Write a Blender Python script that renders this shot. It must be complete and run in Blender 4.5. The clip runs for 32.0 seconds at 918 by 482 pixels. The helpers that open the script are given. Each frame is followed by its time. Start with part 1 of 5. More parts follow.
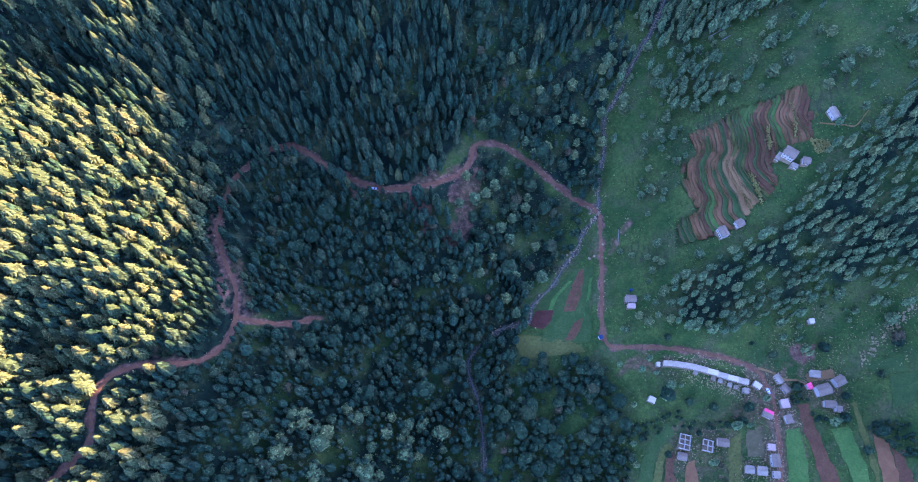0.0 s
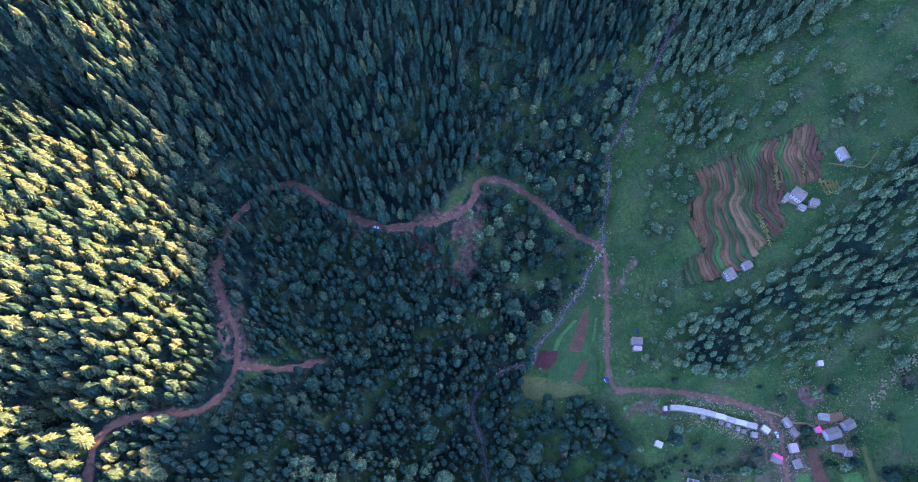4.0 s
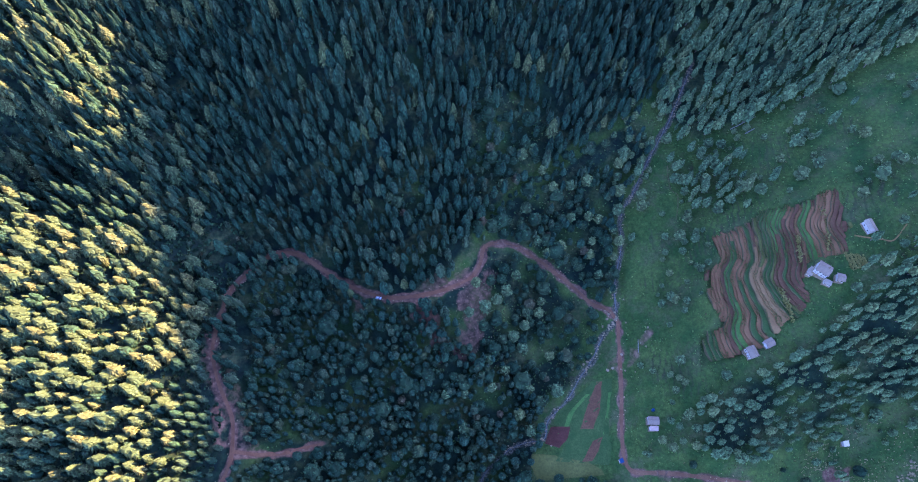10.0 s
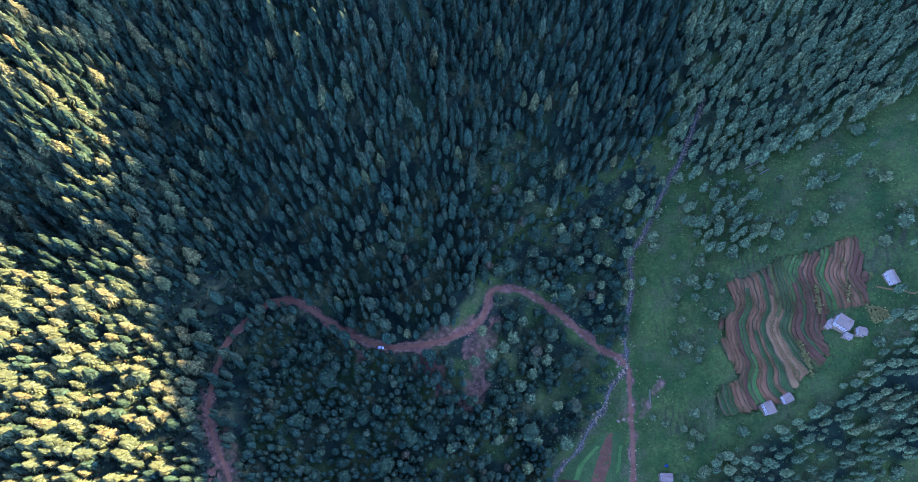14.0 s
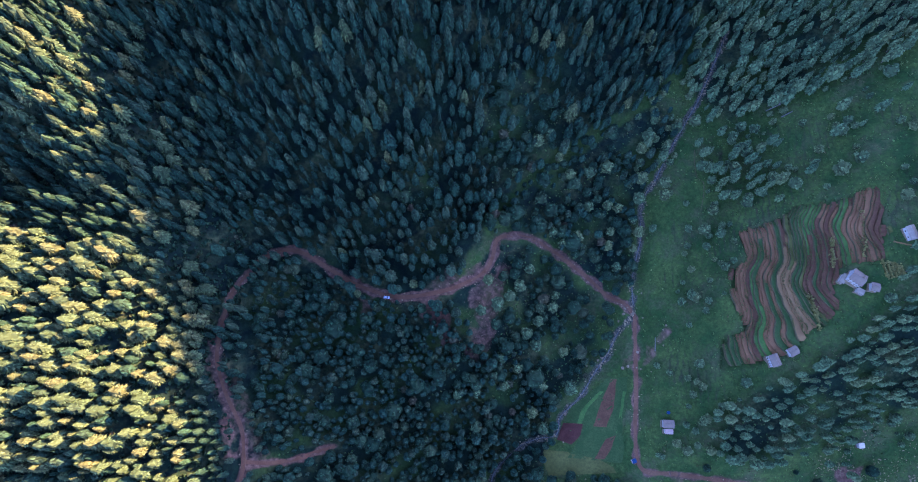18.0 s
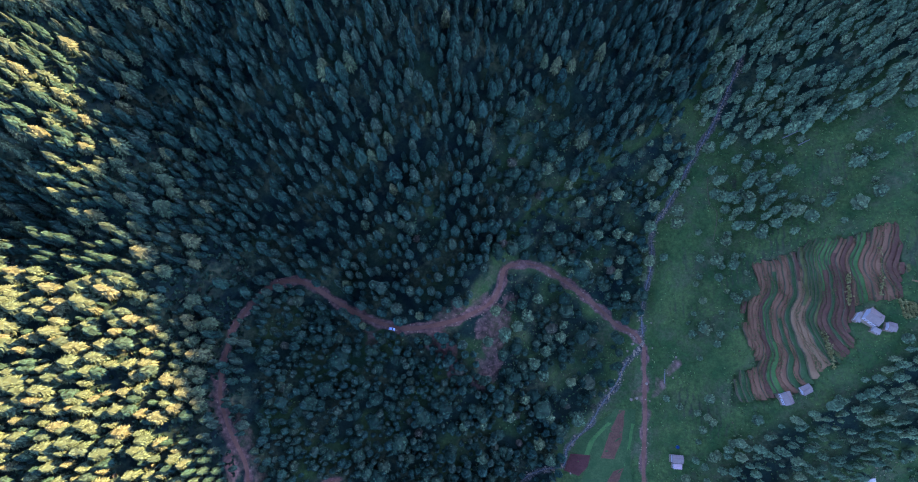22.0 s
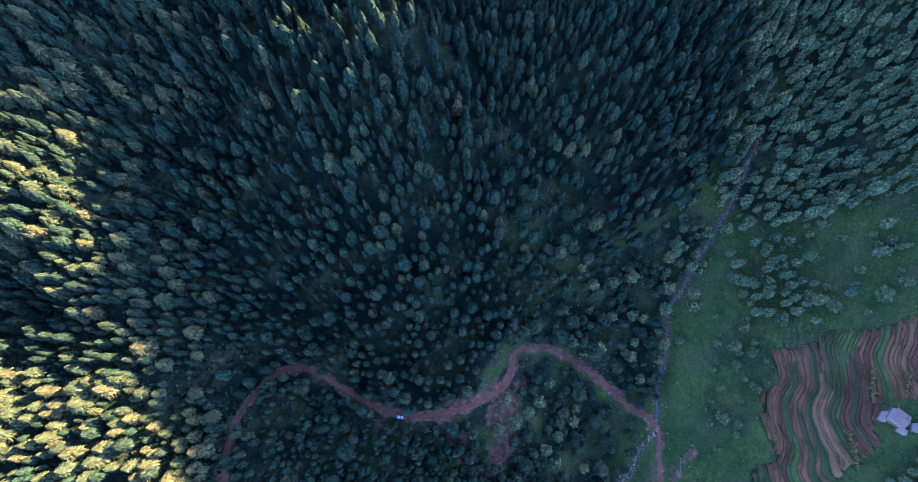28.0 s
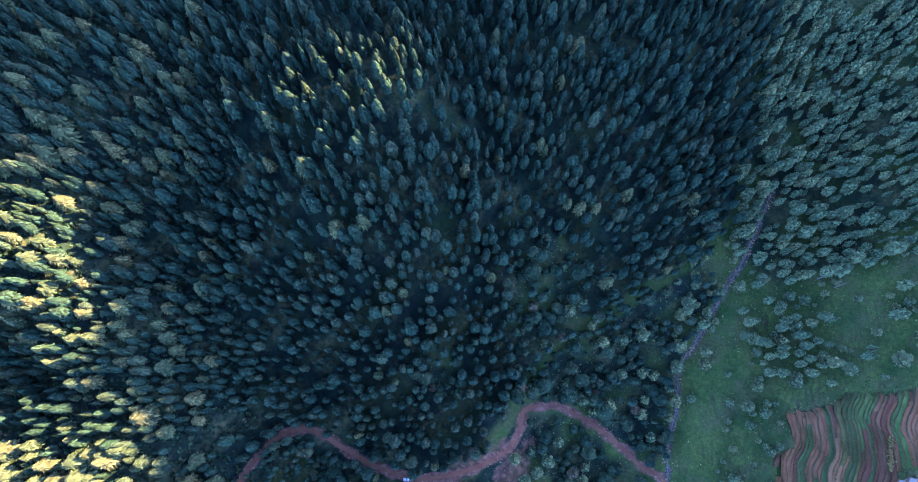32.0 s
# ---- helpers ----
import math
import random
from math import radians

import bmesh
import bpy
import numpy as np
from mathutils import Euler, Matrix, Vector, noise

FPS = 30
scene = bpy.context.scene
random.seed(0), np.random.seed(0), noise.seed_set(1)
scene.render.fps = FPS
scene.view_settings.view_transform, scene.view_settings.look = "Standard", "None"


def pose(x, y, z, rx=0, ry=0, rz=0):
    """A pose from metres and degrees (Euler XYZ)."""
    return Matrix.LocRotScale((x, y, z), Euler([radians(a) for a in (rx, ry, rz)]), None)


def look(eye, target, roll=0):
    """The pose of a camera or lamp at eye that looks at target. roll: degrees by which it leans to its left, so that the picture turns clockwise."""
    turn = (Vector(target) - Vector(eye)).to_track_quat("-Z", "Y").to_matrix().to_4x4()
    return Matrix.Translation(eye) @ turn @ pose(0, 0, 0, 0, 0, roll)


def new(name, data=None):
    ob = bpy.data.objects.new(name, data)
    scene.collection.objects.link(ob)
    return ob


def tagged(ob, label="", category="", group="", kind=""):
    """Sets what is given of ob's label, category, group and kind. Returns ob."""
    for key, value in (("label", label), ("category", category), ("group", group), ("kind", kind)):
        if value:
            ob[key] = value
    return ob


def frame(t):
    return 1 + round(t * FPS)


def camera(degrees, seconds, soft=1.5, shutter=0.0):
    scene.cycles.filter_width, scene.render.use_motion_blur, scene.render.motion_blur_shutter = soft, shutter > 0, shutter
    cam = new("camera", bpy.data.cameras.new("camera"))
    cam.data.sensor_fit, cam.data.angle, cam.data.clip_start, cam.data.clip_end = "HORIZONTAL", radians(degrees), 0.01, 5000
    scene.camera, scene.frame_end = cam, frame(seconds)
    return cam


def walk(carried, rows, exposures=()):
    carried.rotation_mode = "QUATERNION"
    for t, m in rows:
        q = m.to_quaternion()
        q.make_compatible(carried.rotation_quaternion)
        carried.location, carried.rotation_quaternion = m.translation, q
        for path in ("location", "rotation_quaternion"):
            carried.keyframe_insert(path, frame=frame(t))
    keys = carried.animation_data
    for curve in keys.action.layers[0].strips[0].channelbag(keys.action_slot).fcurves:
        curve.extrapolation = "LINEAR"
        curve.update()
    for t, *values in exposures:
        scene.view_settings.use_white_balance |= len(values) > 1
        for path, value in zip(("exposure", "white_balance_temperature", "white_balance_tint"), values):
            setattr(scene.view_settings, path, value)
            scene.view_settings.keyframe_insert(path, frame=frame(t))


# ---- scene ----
cam = camera(72.62, 32.0, soft=1.0)
PATH = [
    (0.0, pose(-0.00, 0.00, 444.24, 23.72, 0.07, 0.28)),
    (1.0, pose(-0.92, 7.56, 446.39, 23.74, 0.06, 0.24)),
    (2.0, pose(-1.76, 14.98, 448.37, 23.77, 0.06, 0.19)),
    (3.0, pose(-2.52, 22.50, 449.86, 23.75, 0.07, 0.14)),
    (3.5, pose(-2.89, 26.33, 450.41, 23.73, 0.07, 0.12)),
    (5.5, pose(-4.42, 43.54, 450.57, 23.75, 0.08, 0.03)),
    (6.0, pose(-4.82, 48.34, 450.69, 23.73, 0.08, -0.00)),
    (7.0, pose(-5.63, 57.99, 451.09, 23.71, 0.09, -0.07)),
    (8.0, pose(-6.35, 67.89, 451.44, 23.67, 0.11, -0.10)),
    (9.0, pose(-7.00, 77.97, 451.74, 23.63, 0.16, -0.10)),
    (10.0, pose(-7.68, 88.01, 451.89, 23.58, 0.19, -0.13)),
    (11.0, pose(-8.48, 97.88, 451.86, 23.58, 0.19, -0.16)),
    (12.0, pose(-9.44, 107.62, 451.66, 23.60, 0.21, -0.20)),
    (13.0, pose(-10.59, 117.39, 451.36, 23.60, 0.20, -0.26)),
    (13.5, pose(-11.22, 122.26, 451.21, 23.60, 0.19, -0.31)),
    (15.5, pose(-13.67, 141.05, 450.72, 20.34, 0.14, -0.34)),
    (16.0, pose(-14.16, 145.39, 450.67, 18.98, 0.15, -0.34)),
    (16.5, pose(-14.62, 149.65, 450.67, 17.67, 0.17, -0.35)),
    (17.0, pose(-15.00, 153.93, 450.65, 16.44, 0.18, -0.36)),
    (17.5, pose(-15.30, 158.29, 450.59, 15.40, 0.22, -0.34)),
    (18.0, pose(-15.54, 162.78, 450.44, 14.33, 0.24, -0.32)),
    (18.5, pose(-15.77, 167.41, 450.25, 13.32, 0.27, -0.29)),
    (19.0, pose(-16.03, 172.08, 450.08, 12.55, 0.32, -0.26)),
    (20.0, pose(-16.70, 181.44, 449.90, 12.32, 0.36, -0.21)),
    (21.0, pose(-17.63, 190.82, 449.84, 12.35, 0.41, -0.16)),
    (22.0, pose(-18.61, 200.41, 449.75, 12.34, 0.40, -0.14)),
    (23.0, pose(-19.58, 210.37, 449.64, 12.32, 0.44, -0.10)),
    (24.0, pose(-20.56, 220.44, 449.62, 12.28, 0.44, -0.05)),
    (25.0, pose(-21.59, 230.33, 449.64, 12.30, 0.47, -0.05)),
    (25.5, pose(-22.12, 235.20, 449.67, 12.29, 0.47, -0.04)),
    (27.5, pose(-24.64, 255.29, 449.67, 12.22, 0.42, -0.04)),
    (28.0, pose(-25.33, 260.39, 449.61, 12.22, 0.40, -0.07)),
    (29.0, pose(-26.69, 270.56, 449.46, 12.18, 0.39, -0.08)),
    (30.0, pose(-27.97, 280.76, 449.31, 12.11, 0.36, -0.08)),
    (31.0, pose(-29.20, 290.85, 449.24, 12.10, 0.36, -0.09)),
    (32.0, pose(-30.38, 300.92, 449.11, 12.09, 0.35, -0.12)),
]
walk(cam, PATH, exposures=[(0.0, 4.34, 4660, 46), (13.0, 4.32, 4660, 46), (18.0, 4.02, 4640, 46), (25.5, 3.95, 4620, 46), (28.0, 3.94, 4610, 46), (29.6, 3.93, 4610, 46), (29.8, 4.39, 4580, 46), (32.0, 4.43, 4580, 46)])

# ---- sky and sun: early morning, a low sun behind the eastern range ----
SUN_AZ, SUN_EL = radians(30.0), radians(14.0)      # azimuth from +x towards +y
world = bpy.data.worlds.new("sky")
scene.world = world
world.use_nodes = True
wn, wl = world.node_tree.nodes, world.node_tree.links
sky = wn.new("ShaderNodeTexSky")
sky.sky_type, sky.sun_disc = "NISHITA", False
sky.sun_elevation, sky.sun_rotation = SUN_EL, radians(90) - SUN_AZ
sky.altitude, sky.air_density, sky.dust_density = 2200, 1.0, 3.0
wl.new(sky.outputs[0], wn["Background"].inputs[0])
wn["Background"].inputs[1].default_value = 0.1
sun_data = bpy.data.lights.new("sun", "SUN")
sun_data.energy, sun_data.angle, sun_data.color = 4.3, radians(0.5), (1.0, 0.63, 0.16)
sun = new("sun", sun_data)
SUN_DIR = Vector((math.cos(SUN_AZ) * math.cos(SUN_EL), math.sin(SUN_AZ) * math.cos(SUN_EL), math.sin(SUN_EL)))
sun.matrix_world = look(SUN_DIR * 1000, (0, 0, 0))

# ---- materials ----


def material(name, c1, c2, scale, c3=None, rough=0.85, metal=0.0, bump=0.3, fine=9.0, detail=0.35, spec=0.08):
    """Two scales of noise: broad change from c1 to c2, fine grain towards c3, with relief."""
    m = bpy.data.materials.new(name)
    m.use_nodes = True
    n, l = m.node_tree.nodes, m.node_tree.links
    b = n["Principled BSDF"]
    b.inputs["Roughness"].default_value, b.inputs["Metallic"].default_value = rough, metal
    b.inputs["Specular IOR Level"].default_value = spec
    co = n.new("ShaderNodeTexCoord")
    big, small = n.new("ShaderNodeTexNoise"), n.new("ShaderNodeTexNoise")
    for t, s in ((big, scale), (small, scale * fine)):
        l.new(co.outputs["Object"], t.inputs["Vector"])
        t.inputs["Scale"].default_value, t.inputs["Detail"].default_value, t.inputs["Roughness"].default_value = s, 6, 0.62
    ramp = n.new("ShaderNodeValToRGB")
    ramp.color_ramp.elements[0].position, ramp.color_ramp.elements[1].position = 0.35, 0.65
    ramp.color_ramp.elements[0].color, ramp.color_ramp.elements[1].color = (*c1, 1), (*c2, 1)
    l.new(big.outputs[0], ramp.inputs[0])
    grain = n.new("ShaderNodeMapRange")
    grain.inputs[1].default_value, grain.inputs[2].default_value = 0.4, 0.7
    grain.inputs[4].default_value = detail
    l.new(small.outputs[0], grain.inputs[0])
    mix = n.new("ShaderNodeMix")
    mix.data_type = "RGBA"
    mix.inputs[7].default_value = (*(c3 or [v * 0.5 for v in c1]), 1)
    l.new(grain.outputs[0], mix.inputs[0])
    l.new(ramp.outputs[0], mix.inputs[6])
    l.new(mix.outputs[2], b.inputs["Base Color"])
    bp = n.new("ShaderNodeBump")
    bp.inputs["Strength"].default_value, bp.inputs["Distance"].default_value = bump, 0.3 / scale / fine
    l.new(small.outputs[0], bp.inputs["Height"])
    l.new(bp.outputs[0], b.inputs["Normal"])
    return m


def foliage(name, stops):
    """Leaves: each tree takes its own green from the stops, each branch is a little lighter or darker; leaf values also
    hold inner shade and light from above.
    """
    m = bpy.data.materials.new(name)
    m.use_nodes = True
    n, l = m.node_tree.nodes, m.node_tree.links
    b = n["Principled BSDF"]
    b.inputs["Roughness"].default_value = 0.75
    b.inputs["Specular IOR Level"].default_value = 0.08
    tint, leaf, info = n.new("ShaderNodeAttribute"), n.new("ShaderNodeAttribute"), n.new("ShaderNodeObjectInfo")
    tint.attribute_name, leaf.attribute_name = "tint", "leaf"
    add, frac = n.new("ShaderNodeMath"), n.new("ShaderNodeMath")
    frac.operation = "FRACT"
    l.new(tint.outputs["Fac"], add.inputs[0])
    l.new(info.outputs["Random"], add.inputs[1])
    l.new(add.outputs[0], frac.inputs[0])
    ramp = n.new("ShaderNodeValToRGB")
    els = ramp.color_ramp.elements
    while len(els) < len(stops):
        els.new(0.5)
    for e, (p, c) in zip(els, stops):
        e.position, e.color = p, (*c, 1)
    l.new(frac.outputs[0], ramp.inputs[0])
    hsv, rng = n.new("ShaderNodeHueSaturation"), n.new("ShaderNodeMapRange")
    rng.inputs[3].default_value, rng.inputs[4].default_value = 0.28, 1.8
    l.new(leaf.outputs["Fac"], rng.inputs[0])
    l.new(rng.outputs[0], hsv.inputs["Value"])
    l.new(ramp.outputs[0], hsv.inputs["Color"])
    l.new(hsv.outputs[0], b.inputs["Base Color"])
    thin, blend = n.new("ShaderNodeBsdfTranslucent"), n.new("ShaderNodeMixShader")
    blend.inputs[0].default_value = 0.2
    l.new(hsv.outputs[0], thin.inputs["Color"])
    l.new(b.outputs[0], blend.inputs[1])
    l.new(thin.outputs[0], blend.inputs[2])
    l.new(blend.outputs[0], n["Material Output"].inputs["Surface"])
    return m


def ground_material():
    """Grass, forest floor debris with tree shade put in its colour, bare earth and rough banks, laid out by the
    ground's own cover values.
    """
    m = material("ground_cover", (0.018, 0.04, 0.008), (0.05, 0.07, 0.0135), 0.05, (0.012, 0.022, 0.006), bump=0.8, fine=7, detail=0.6, spec=0.06)
    n, l = m.node_tree.nodes, m.node_tree.links
    b = n["Principled BSDF"]
    last = b.inputs["Base Color"].links[0].from_socket
    co = n["Texture Coordinate"].outputs["Object"]
    for name, c1, c2, scale in (("shaded_litter", (0.0045, 0.0095, 0.0065), (0.011, 0.021, 0.0095), 0.15), ("rough", (0.03, 0.041, 0.013), (0.056, 0.057, 0.02), 0.35), ("bank", (0.013, 0.021, 0.008), (0.036, 0.033, 0.014), 0.5),
                                ("earth", (0.07, 0.034, 0.02), (0.13, 0.07, 0.041), 0.3), ("stones", (0.018, 0.022, 0.013), (0.095, 0.078, 0.047), 0.9)):
        at, nz, ramp, mix, edge = (n.new("ShaderNode" + k) for k in ("Attribute", "TexNoise", "ValToRGB", "Mix", "Math"))
        at.attribute_name = name
        nz.inputs["Scale"].default_value, nz.inputs["Detail"].default_value = scale, 6
        l.new(co, nz.inputs["Vector"])
        ramp.color_ramp.elements[0].position, ramp.color_ramp.elements[1].position = 0.38, 0.64
        ramp.color_ramp.elements[0].color, ramp.color_ramp.elements[1].color = (*c1, 1), (*c2, 1)
        l.new(nz.outputs[0], ramp.inputs[0])
        wear = n.new("ShaderNodeMapRange")
        wear.inputs[1].default_value, wear.inputs[2].default_value = 0.55, 0.95
        edge.operation = "ADD"
        l.new(at.outputs["Fac"], edge.inputs[0])
        sub = n.new("ShaderNodeMath")
        sub.operation, sub.inputs[1].default_value = "MULTIPLY", 0.6
        l.new(nz.outputs[0], sub.inputs[0])
        l.new(sub.outputs[0], edge.inputs[1])
        l.new(edge.outputs[0], wear.inputs[0])
        mix.data_type = "RGBA"
        l.new(wear.outputs[0], mix.inputs[0])
        l.new(last, mix.inputs[6])
        l.new(ramp.outputs[0], mix.inputs[7])
        last = mix.outputs[2]
    tuft, span, shade = n.new("ShaderNodeTexNoise"), n.new("ShaderNodeMapRange"), n.new("ShaderNodeHueSaturation")
    tuft.inputs["Scale"].default_value, tuft.inputs["Detail"].default_value, tuft.inputs["Roughness"].default_value = 0.55, 8, 0.8
    l.new(co, tuft.inputs["Vector"])
    span.inputs[1].default_value, span.inputs[2].default_value, span.inputs[3].default_value, span.inputs[4].default_value = 0.36, 0.64, 0.62, 1.38
    l.new(tuft.outputs[0], span.inputs[0])
    l.new(span.outputs[0], shade.inputs["Value"])
    l.new(last, shade.inputs["Color"])
    l.new(shade.outputs[0], b.inputs["Base Color"])
    return m


M_GROUND = ground_material()
M_ROAD = material("dirt_road", (0.0968, 0.0428, 0.0192), (0.149, 0.0713, 0.0328), 0.12, (0.0638, 0.0285, 0.0138), bump=0.4, fine=10, detail=0.5)
M_WATER = material("stream_water", (0.02, 0.021, 0.014), (0.045, 0.042, 0.03), 0.4, (0.11, 0.095, 0.068), rough=0.45, bump=0.7, fine=5, detail=0.8, spec=0.35)
M_ROCK = material("grey_rock", (0.105, 0.0747, 0.0382), (0.215, 0.157, 0.0875), 0.5, (0.0525, 0.0369, 0.0204), bump=0.5)
M_STONE = material("pale_weathered_stone", (0.137, 0.0952, 0.0435), (0.267, 0.189, 0.0918), 0.5, (0.0723, 0.0506, 0.0237), bump=0.5)
M_SOIL = material("ploughed_soil", (0.122, 0.0557, 0.0205), (0.167, 0.0815, 0.031), 0.12, (0.0914, 0.0432, 0.0167), bump=0.8, fine=12, detail=0.6)
M_TAN = material("dry_soil", (0.148, 0.0787, 0.0279), (0.188, 0.106, 0.0384), 0.12, (0.106, 0.0576, 0.0211), bump=0.8, fine=12, detail=0.6)
M_DARKSOIL = material("dark_red_soil", (0.0731, 0.0326, 0.0143), (0.106, 0.0499, 0.0211), 0.15, (0.0508, 0.024, 0.0112), bump=0.8, fine=6, detail=0.85)
M_REDSOIL = material("freshly_dug_red_soil", (0.05, 0.018, 0.011), (0.072, 0.026, 0.016), 0.2, (0.035, 0.014, 0.009), bump=0.8, fine=6, detail=0.8)
M_CROP = material("green_crop", (0.0428, 0.0872, 0.0151), (0.0685, 0.11, 0.0204), 0.12, (0.03, 0.0601, 0.0124), bump=0.8, fine=6, detail=0.85)
M_LUSH = material("lush_grass_field", (0.0257, 0.0491, 0.0106), (0.0446, 0.0655, 0.0152), 0.16, (0.0189, 0.0344, 0.00832), bump=0.8, fine=6, detail=0.85)
M_OLIVE = material("olive_grass_field", (0.0632, 0.0634, 0.0133), (0.0878, 0.0826, 0.0179), 0.1, (0.0386, 0.0448, 0.0102), bump=0.8, fine=6, detail=0.85)
M_BANK = material("weedy_terrace_bank", (0.065, 0.055, 0.02), (0.105, 0.075, 0.034), 0.25, (0.035, 0.036, 0.014), bump=0.8, fine=8, detail=0.7)
M_YELLOW = material("ripe_yellow_crop", (0.24, 0.20, 0.05), (0.34, 0.28, 0.08), 0.5, (0.05, 0.07, 0.025), bump=0.9, fine=6, detail=0.8)
M_TIN = material("blue_grey_tin", (0.117, 0.0801, 0.0485), (0.162, 0.113, 0.0667), 0.4, (0.0801, 0.0495, 0.0254), rough=0.6, metal=0.05, bump=0.15, spec=0.3)
M_PALE = material("pale_roof_sheet", (0.17, 0.131, 0.0877), (0.249, 0.192, 0.128), 0.3, (0.0998, 0.0742, 0.0471), rough=0.65, bump=0.15)
M_ROW = material("dusty_white_roof_sheet", (0.242, 0.184, 0.113), (0.314, 0.243, 0.151), 0.3, (0.162, 0.118, 0.0704), rough=0.65, bump=0.15)
M_WHITE = material("white_sheet", (0.36, 0.282, 0.178), (0.445, 0.349, 0.221), 0.6, (0.256, 0.195, 0.12), rough=0.6, bump=0.15)
M_PINK = material("red_pink_sheet", (0.62, 0.05, 0.12), (0.72, 0.09, 0.16), 0.6, (0.45, 0.04, 0.09), rough=0.6, bump=0.15)
M_BLUE = material("blue_tarpaulin", (0.0126, 0.0288, 0.0624), (0.0189, 0.0389, 0.0763), 0.8, (0.0105, 0.0216, 0.0462), rough=0.5, bump=0.3)
M_RUST = material("brown_roof", (0.28, 0.18, 0.13), (0.36, 0.24, 0.17), 0.6, (0.18, 0.11, 0.08), bump=0.2)
M_WALL = material("plastered_stone_wall", (0.27, 0.235, 0.19), (0.34, 0.3, 0.25), 0.8, (0.19, 0.16, 0.125), bump=0.3)
M_WOOD = material("weathered_timber", (0.16, 0.11, 0.07), (0.24, 0.17, 0.11), 1.5, (0.09, 0.06, 0.04), bump=0.3)
M_CONCRETE = material("raw_concrete", (0.315, 0.262, 0.189), (0.41, 0.339, 0.246), 0.7, (0.21, 0.17, 0.119), bump=0.3)
M_PANE = material("dark_window_glass", (0.03, 0.035, 0.04), (0.05, 0.055, 0.06), 1.0, rough=0.12, bump=0.02, spec=0.6)
M_BARK = material("bark", (0.10, 0.075, 0.055), (0.17, 0.13, 0.10), 2.0, (0.06, 0.045, 0.035), bump=0.6)
M_LOG = material("stripped_log", (0.12, 0.102, 0.078), (0.162, 0.141, 0.114), 1.0, (0.078, 0.066, 0.051), bump=0.3)
M_CARPAINT = material("white_car_paint", (0.45, 0.45, 0.45), (0.48, 0.48, 0.48), 1.0, (0.36, 0.354, 0.342), rough=0.25, bump=0.02, detail=0.2, spec=0.5)
M_RUBBER = material("tyre_rubber", (0.02, 0.02, 0.02), (0.035, 0.035, 0.035), 3.0, bump=0.2)
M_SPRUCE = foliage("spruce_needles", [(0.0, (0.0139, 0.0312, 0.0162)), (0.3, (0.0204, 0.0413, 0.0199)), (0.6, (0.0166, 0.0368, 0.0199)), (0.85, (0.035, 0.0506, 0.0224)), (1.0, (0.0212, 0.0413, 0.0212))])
M_CEDAR = foliage("cedar_needles", [(0.0, (0.0463, 0.0665, 0.0248)), (0.5, (0.0619, 0.0796, 0.0275)), (1.0, (0.087, 0.0885, 0.0289))])
M_PINE = foliage("blue_pine_needles", [(0.0, (0.0482, 0.0753, 0.0294)), (0.4, (0.0617, 0.089, 0.034)), (0.75, (0.0731, 0.0998, 0.0367)), (1.0, (0.089, 0.106, 0.0359))])
M_BROAD = foliage("broad_leaves", [(0.0, (0.0168, 0.0359, 0.016)), (0.35, (0.0221, 0.0441, 0.0187)), (0.7, (0.0315, 0.0561, 0.0227)), (0.96, (0.0463, 0.0644, 0.024)), (1.0, (0.0788, 0.062, 0.0293))])
M_ROUND = foliage("pale_round_leaves", [(0.0, (0.06, 0.0886, 0.0336)), (0.5, (0.0778, 0.106, 0.0386)), (1.0, (0.101, 0.118, 0.0386))])

M_SHRUB = foliage("shrub_leaves", [(0.0, (0.052, 0.0858, 0.0216)), (0.5, (0.0715, 0.104, 0.0264)), (0.9, (0.0975, 0.111, 0.0312)), (1.0, (0.117, 0.091, 0.036))])
M_RUSTY_SUNLIT = foliage("rusty_sunlit_needles", [(0.0, (0.13, 0.075, 0.03)), (0.5, (0.15, 0.1, 0.035)), (1.0, (0.1, 0.07, 0.03))])

# ---- small mesh kit ----


def part(name, mesh_data, mat=None, parent=None, label=""):
    ob = new(name, mesh_data)
    if mat and not mesh_data.materials:
        mesh_data.materials.append(mat)
    if parent:
        ob.parent = parent
    if label:
        ob["label"] = label
    return ob


def py_mesh(name, verts, faces):
    me = bpy.data.meshes.new(name)
    me.from_pydata([tuple(map(float, v)) for v in verts], [], [tuple(map(int, f)) for f in faces])
    me.update()
    return me


def np_mesh(name, verts, faces, mats, mat_index=None, values=None, smooth=False):
    """A large mesh from arrays; faces all have the same number of corners."""
    me = bpy.data.meshes.new(name)
    verts, faces = np.asarray(verts, np.float32), np.asarray(faces, np.int32)
    k = faces.shape[1]
    me.vertices.add(len(verts))
    me.vertices.foreach_set("co", verts.ravel())
    me.loops.add(faces.size)
    me.loops.foreach_set("vertex_index", faces.ravel())
    me.polygons.add(len(faces))
    me.polygons.foreach_set("loop_start", np.arange(0, faces.size, k, dtype=np.int32))
    me.polygons.foreach_set("use_smooth", np.full(len(faces), smooth))
    for m in mats:
        me.materials.append(m)
    if mat_index is not None:
        me.polygons.foreach_set("material_index", np.asarray(mat_index, np.int32))
    for key, v in (values or {}).items():
        me.attributes.new(key, "FLOAT", "POINT").data.foreach_set("value", np.asarray(v, np.float32))
    me.update(calc_edges=True)
    me.validate()
    return me


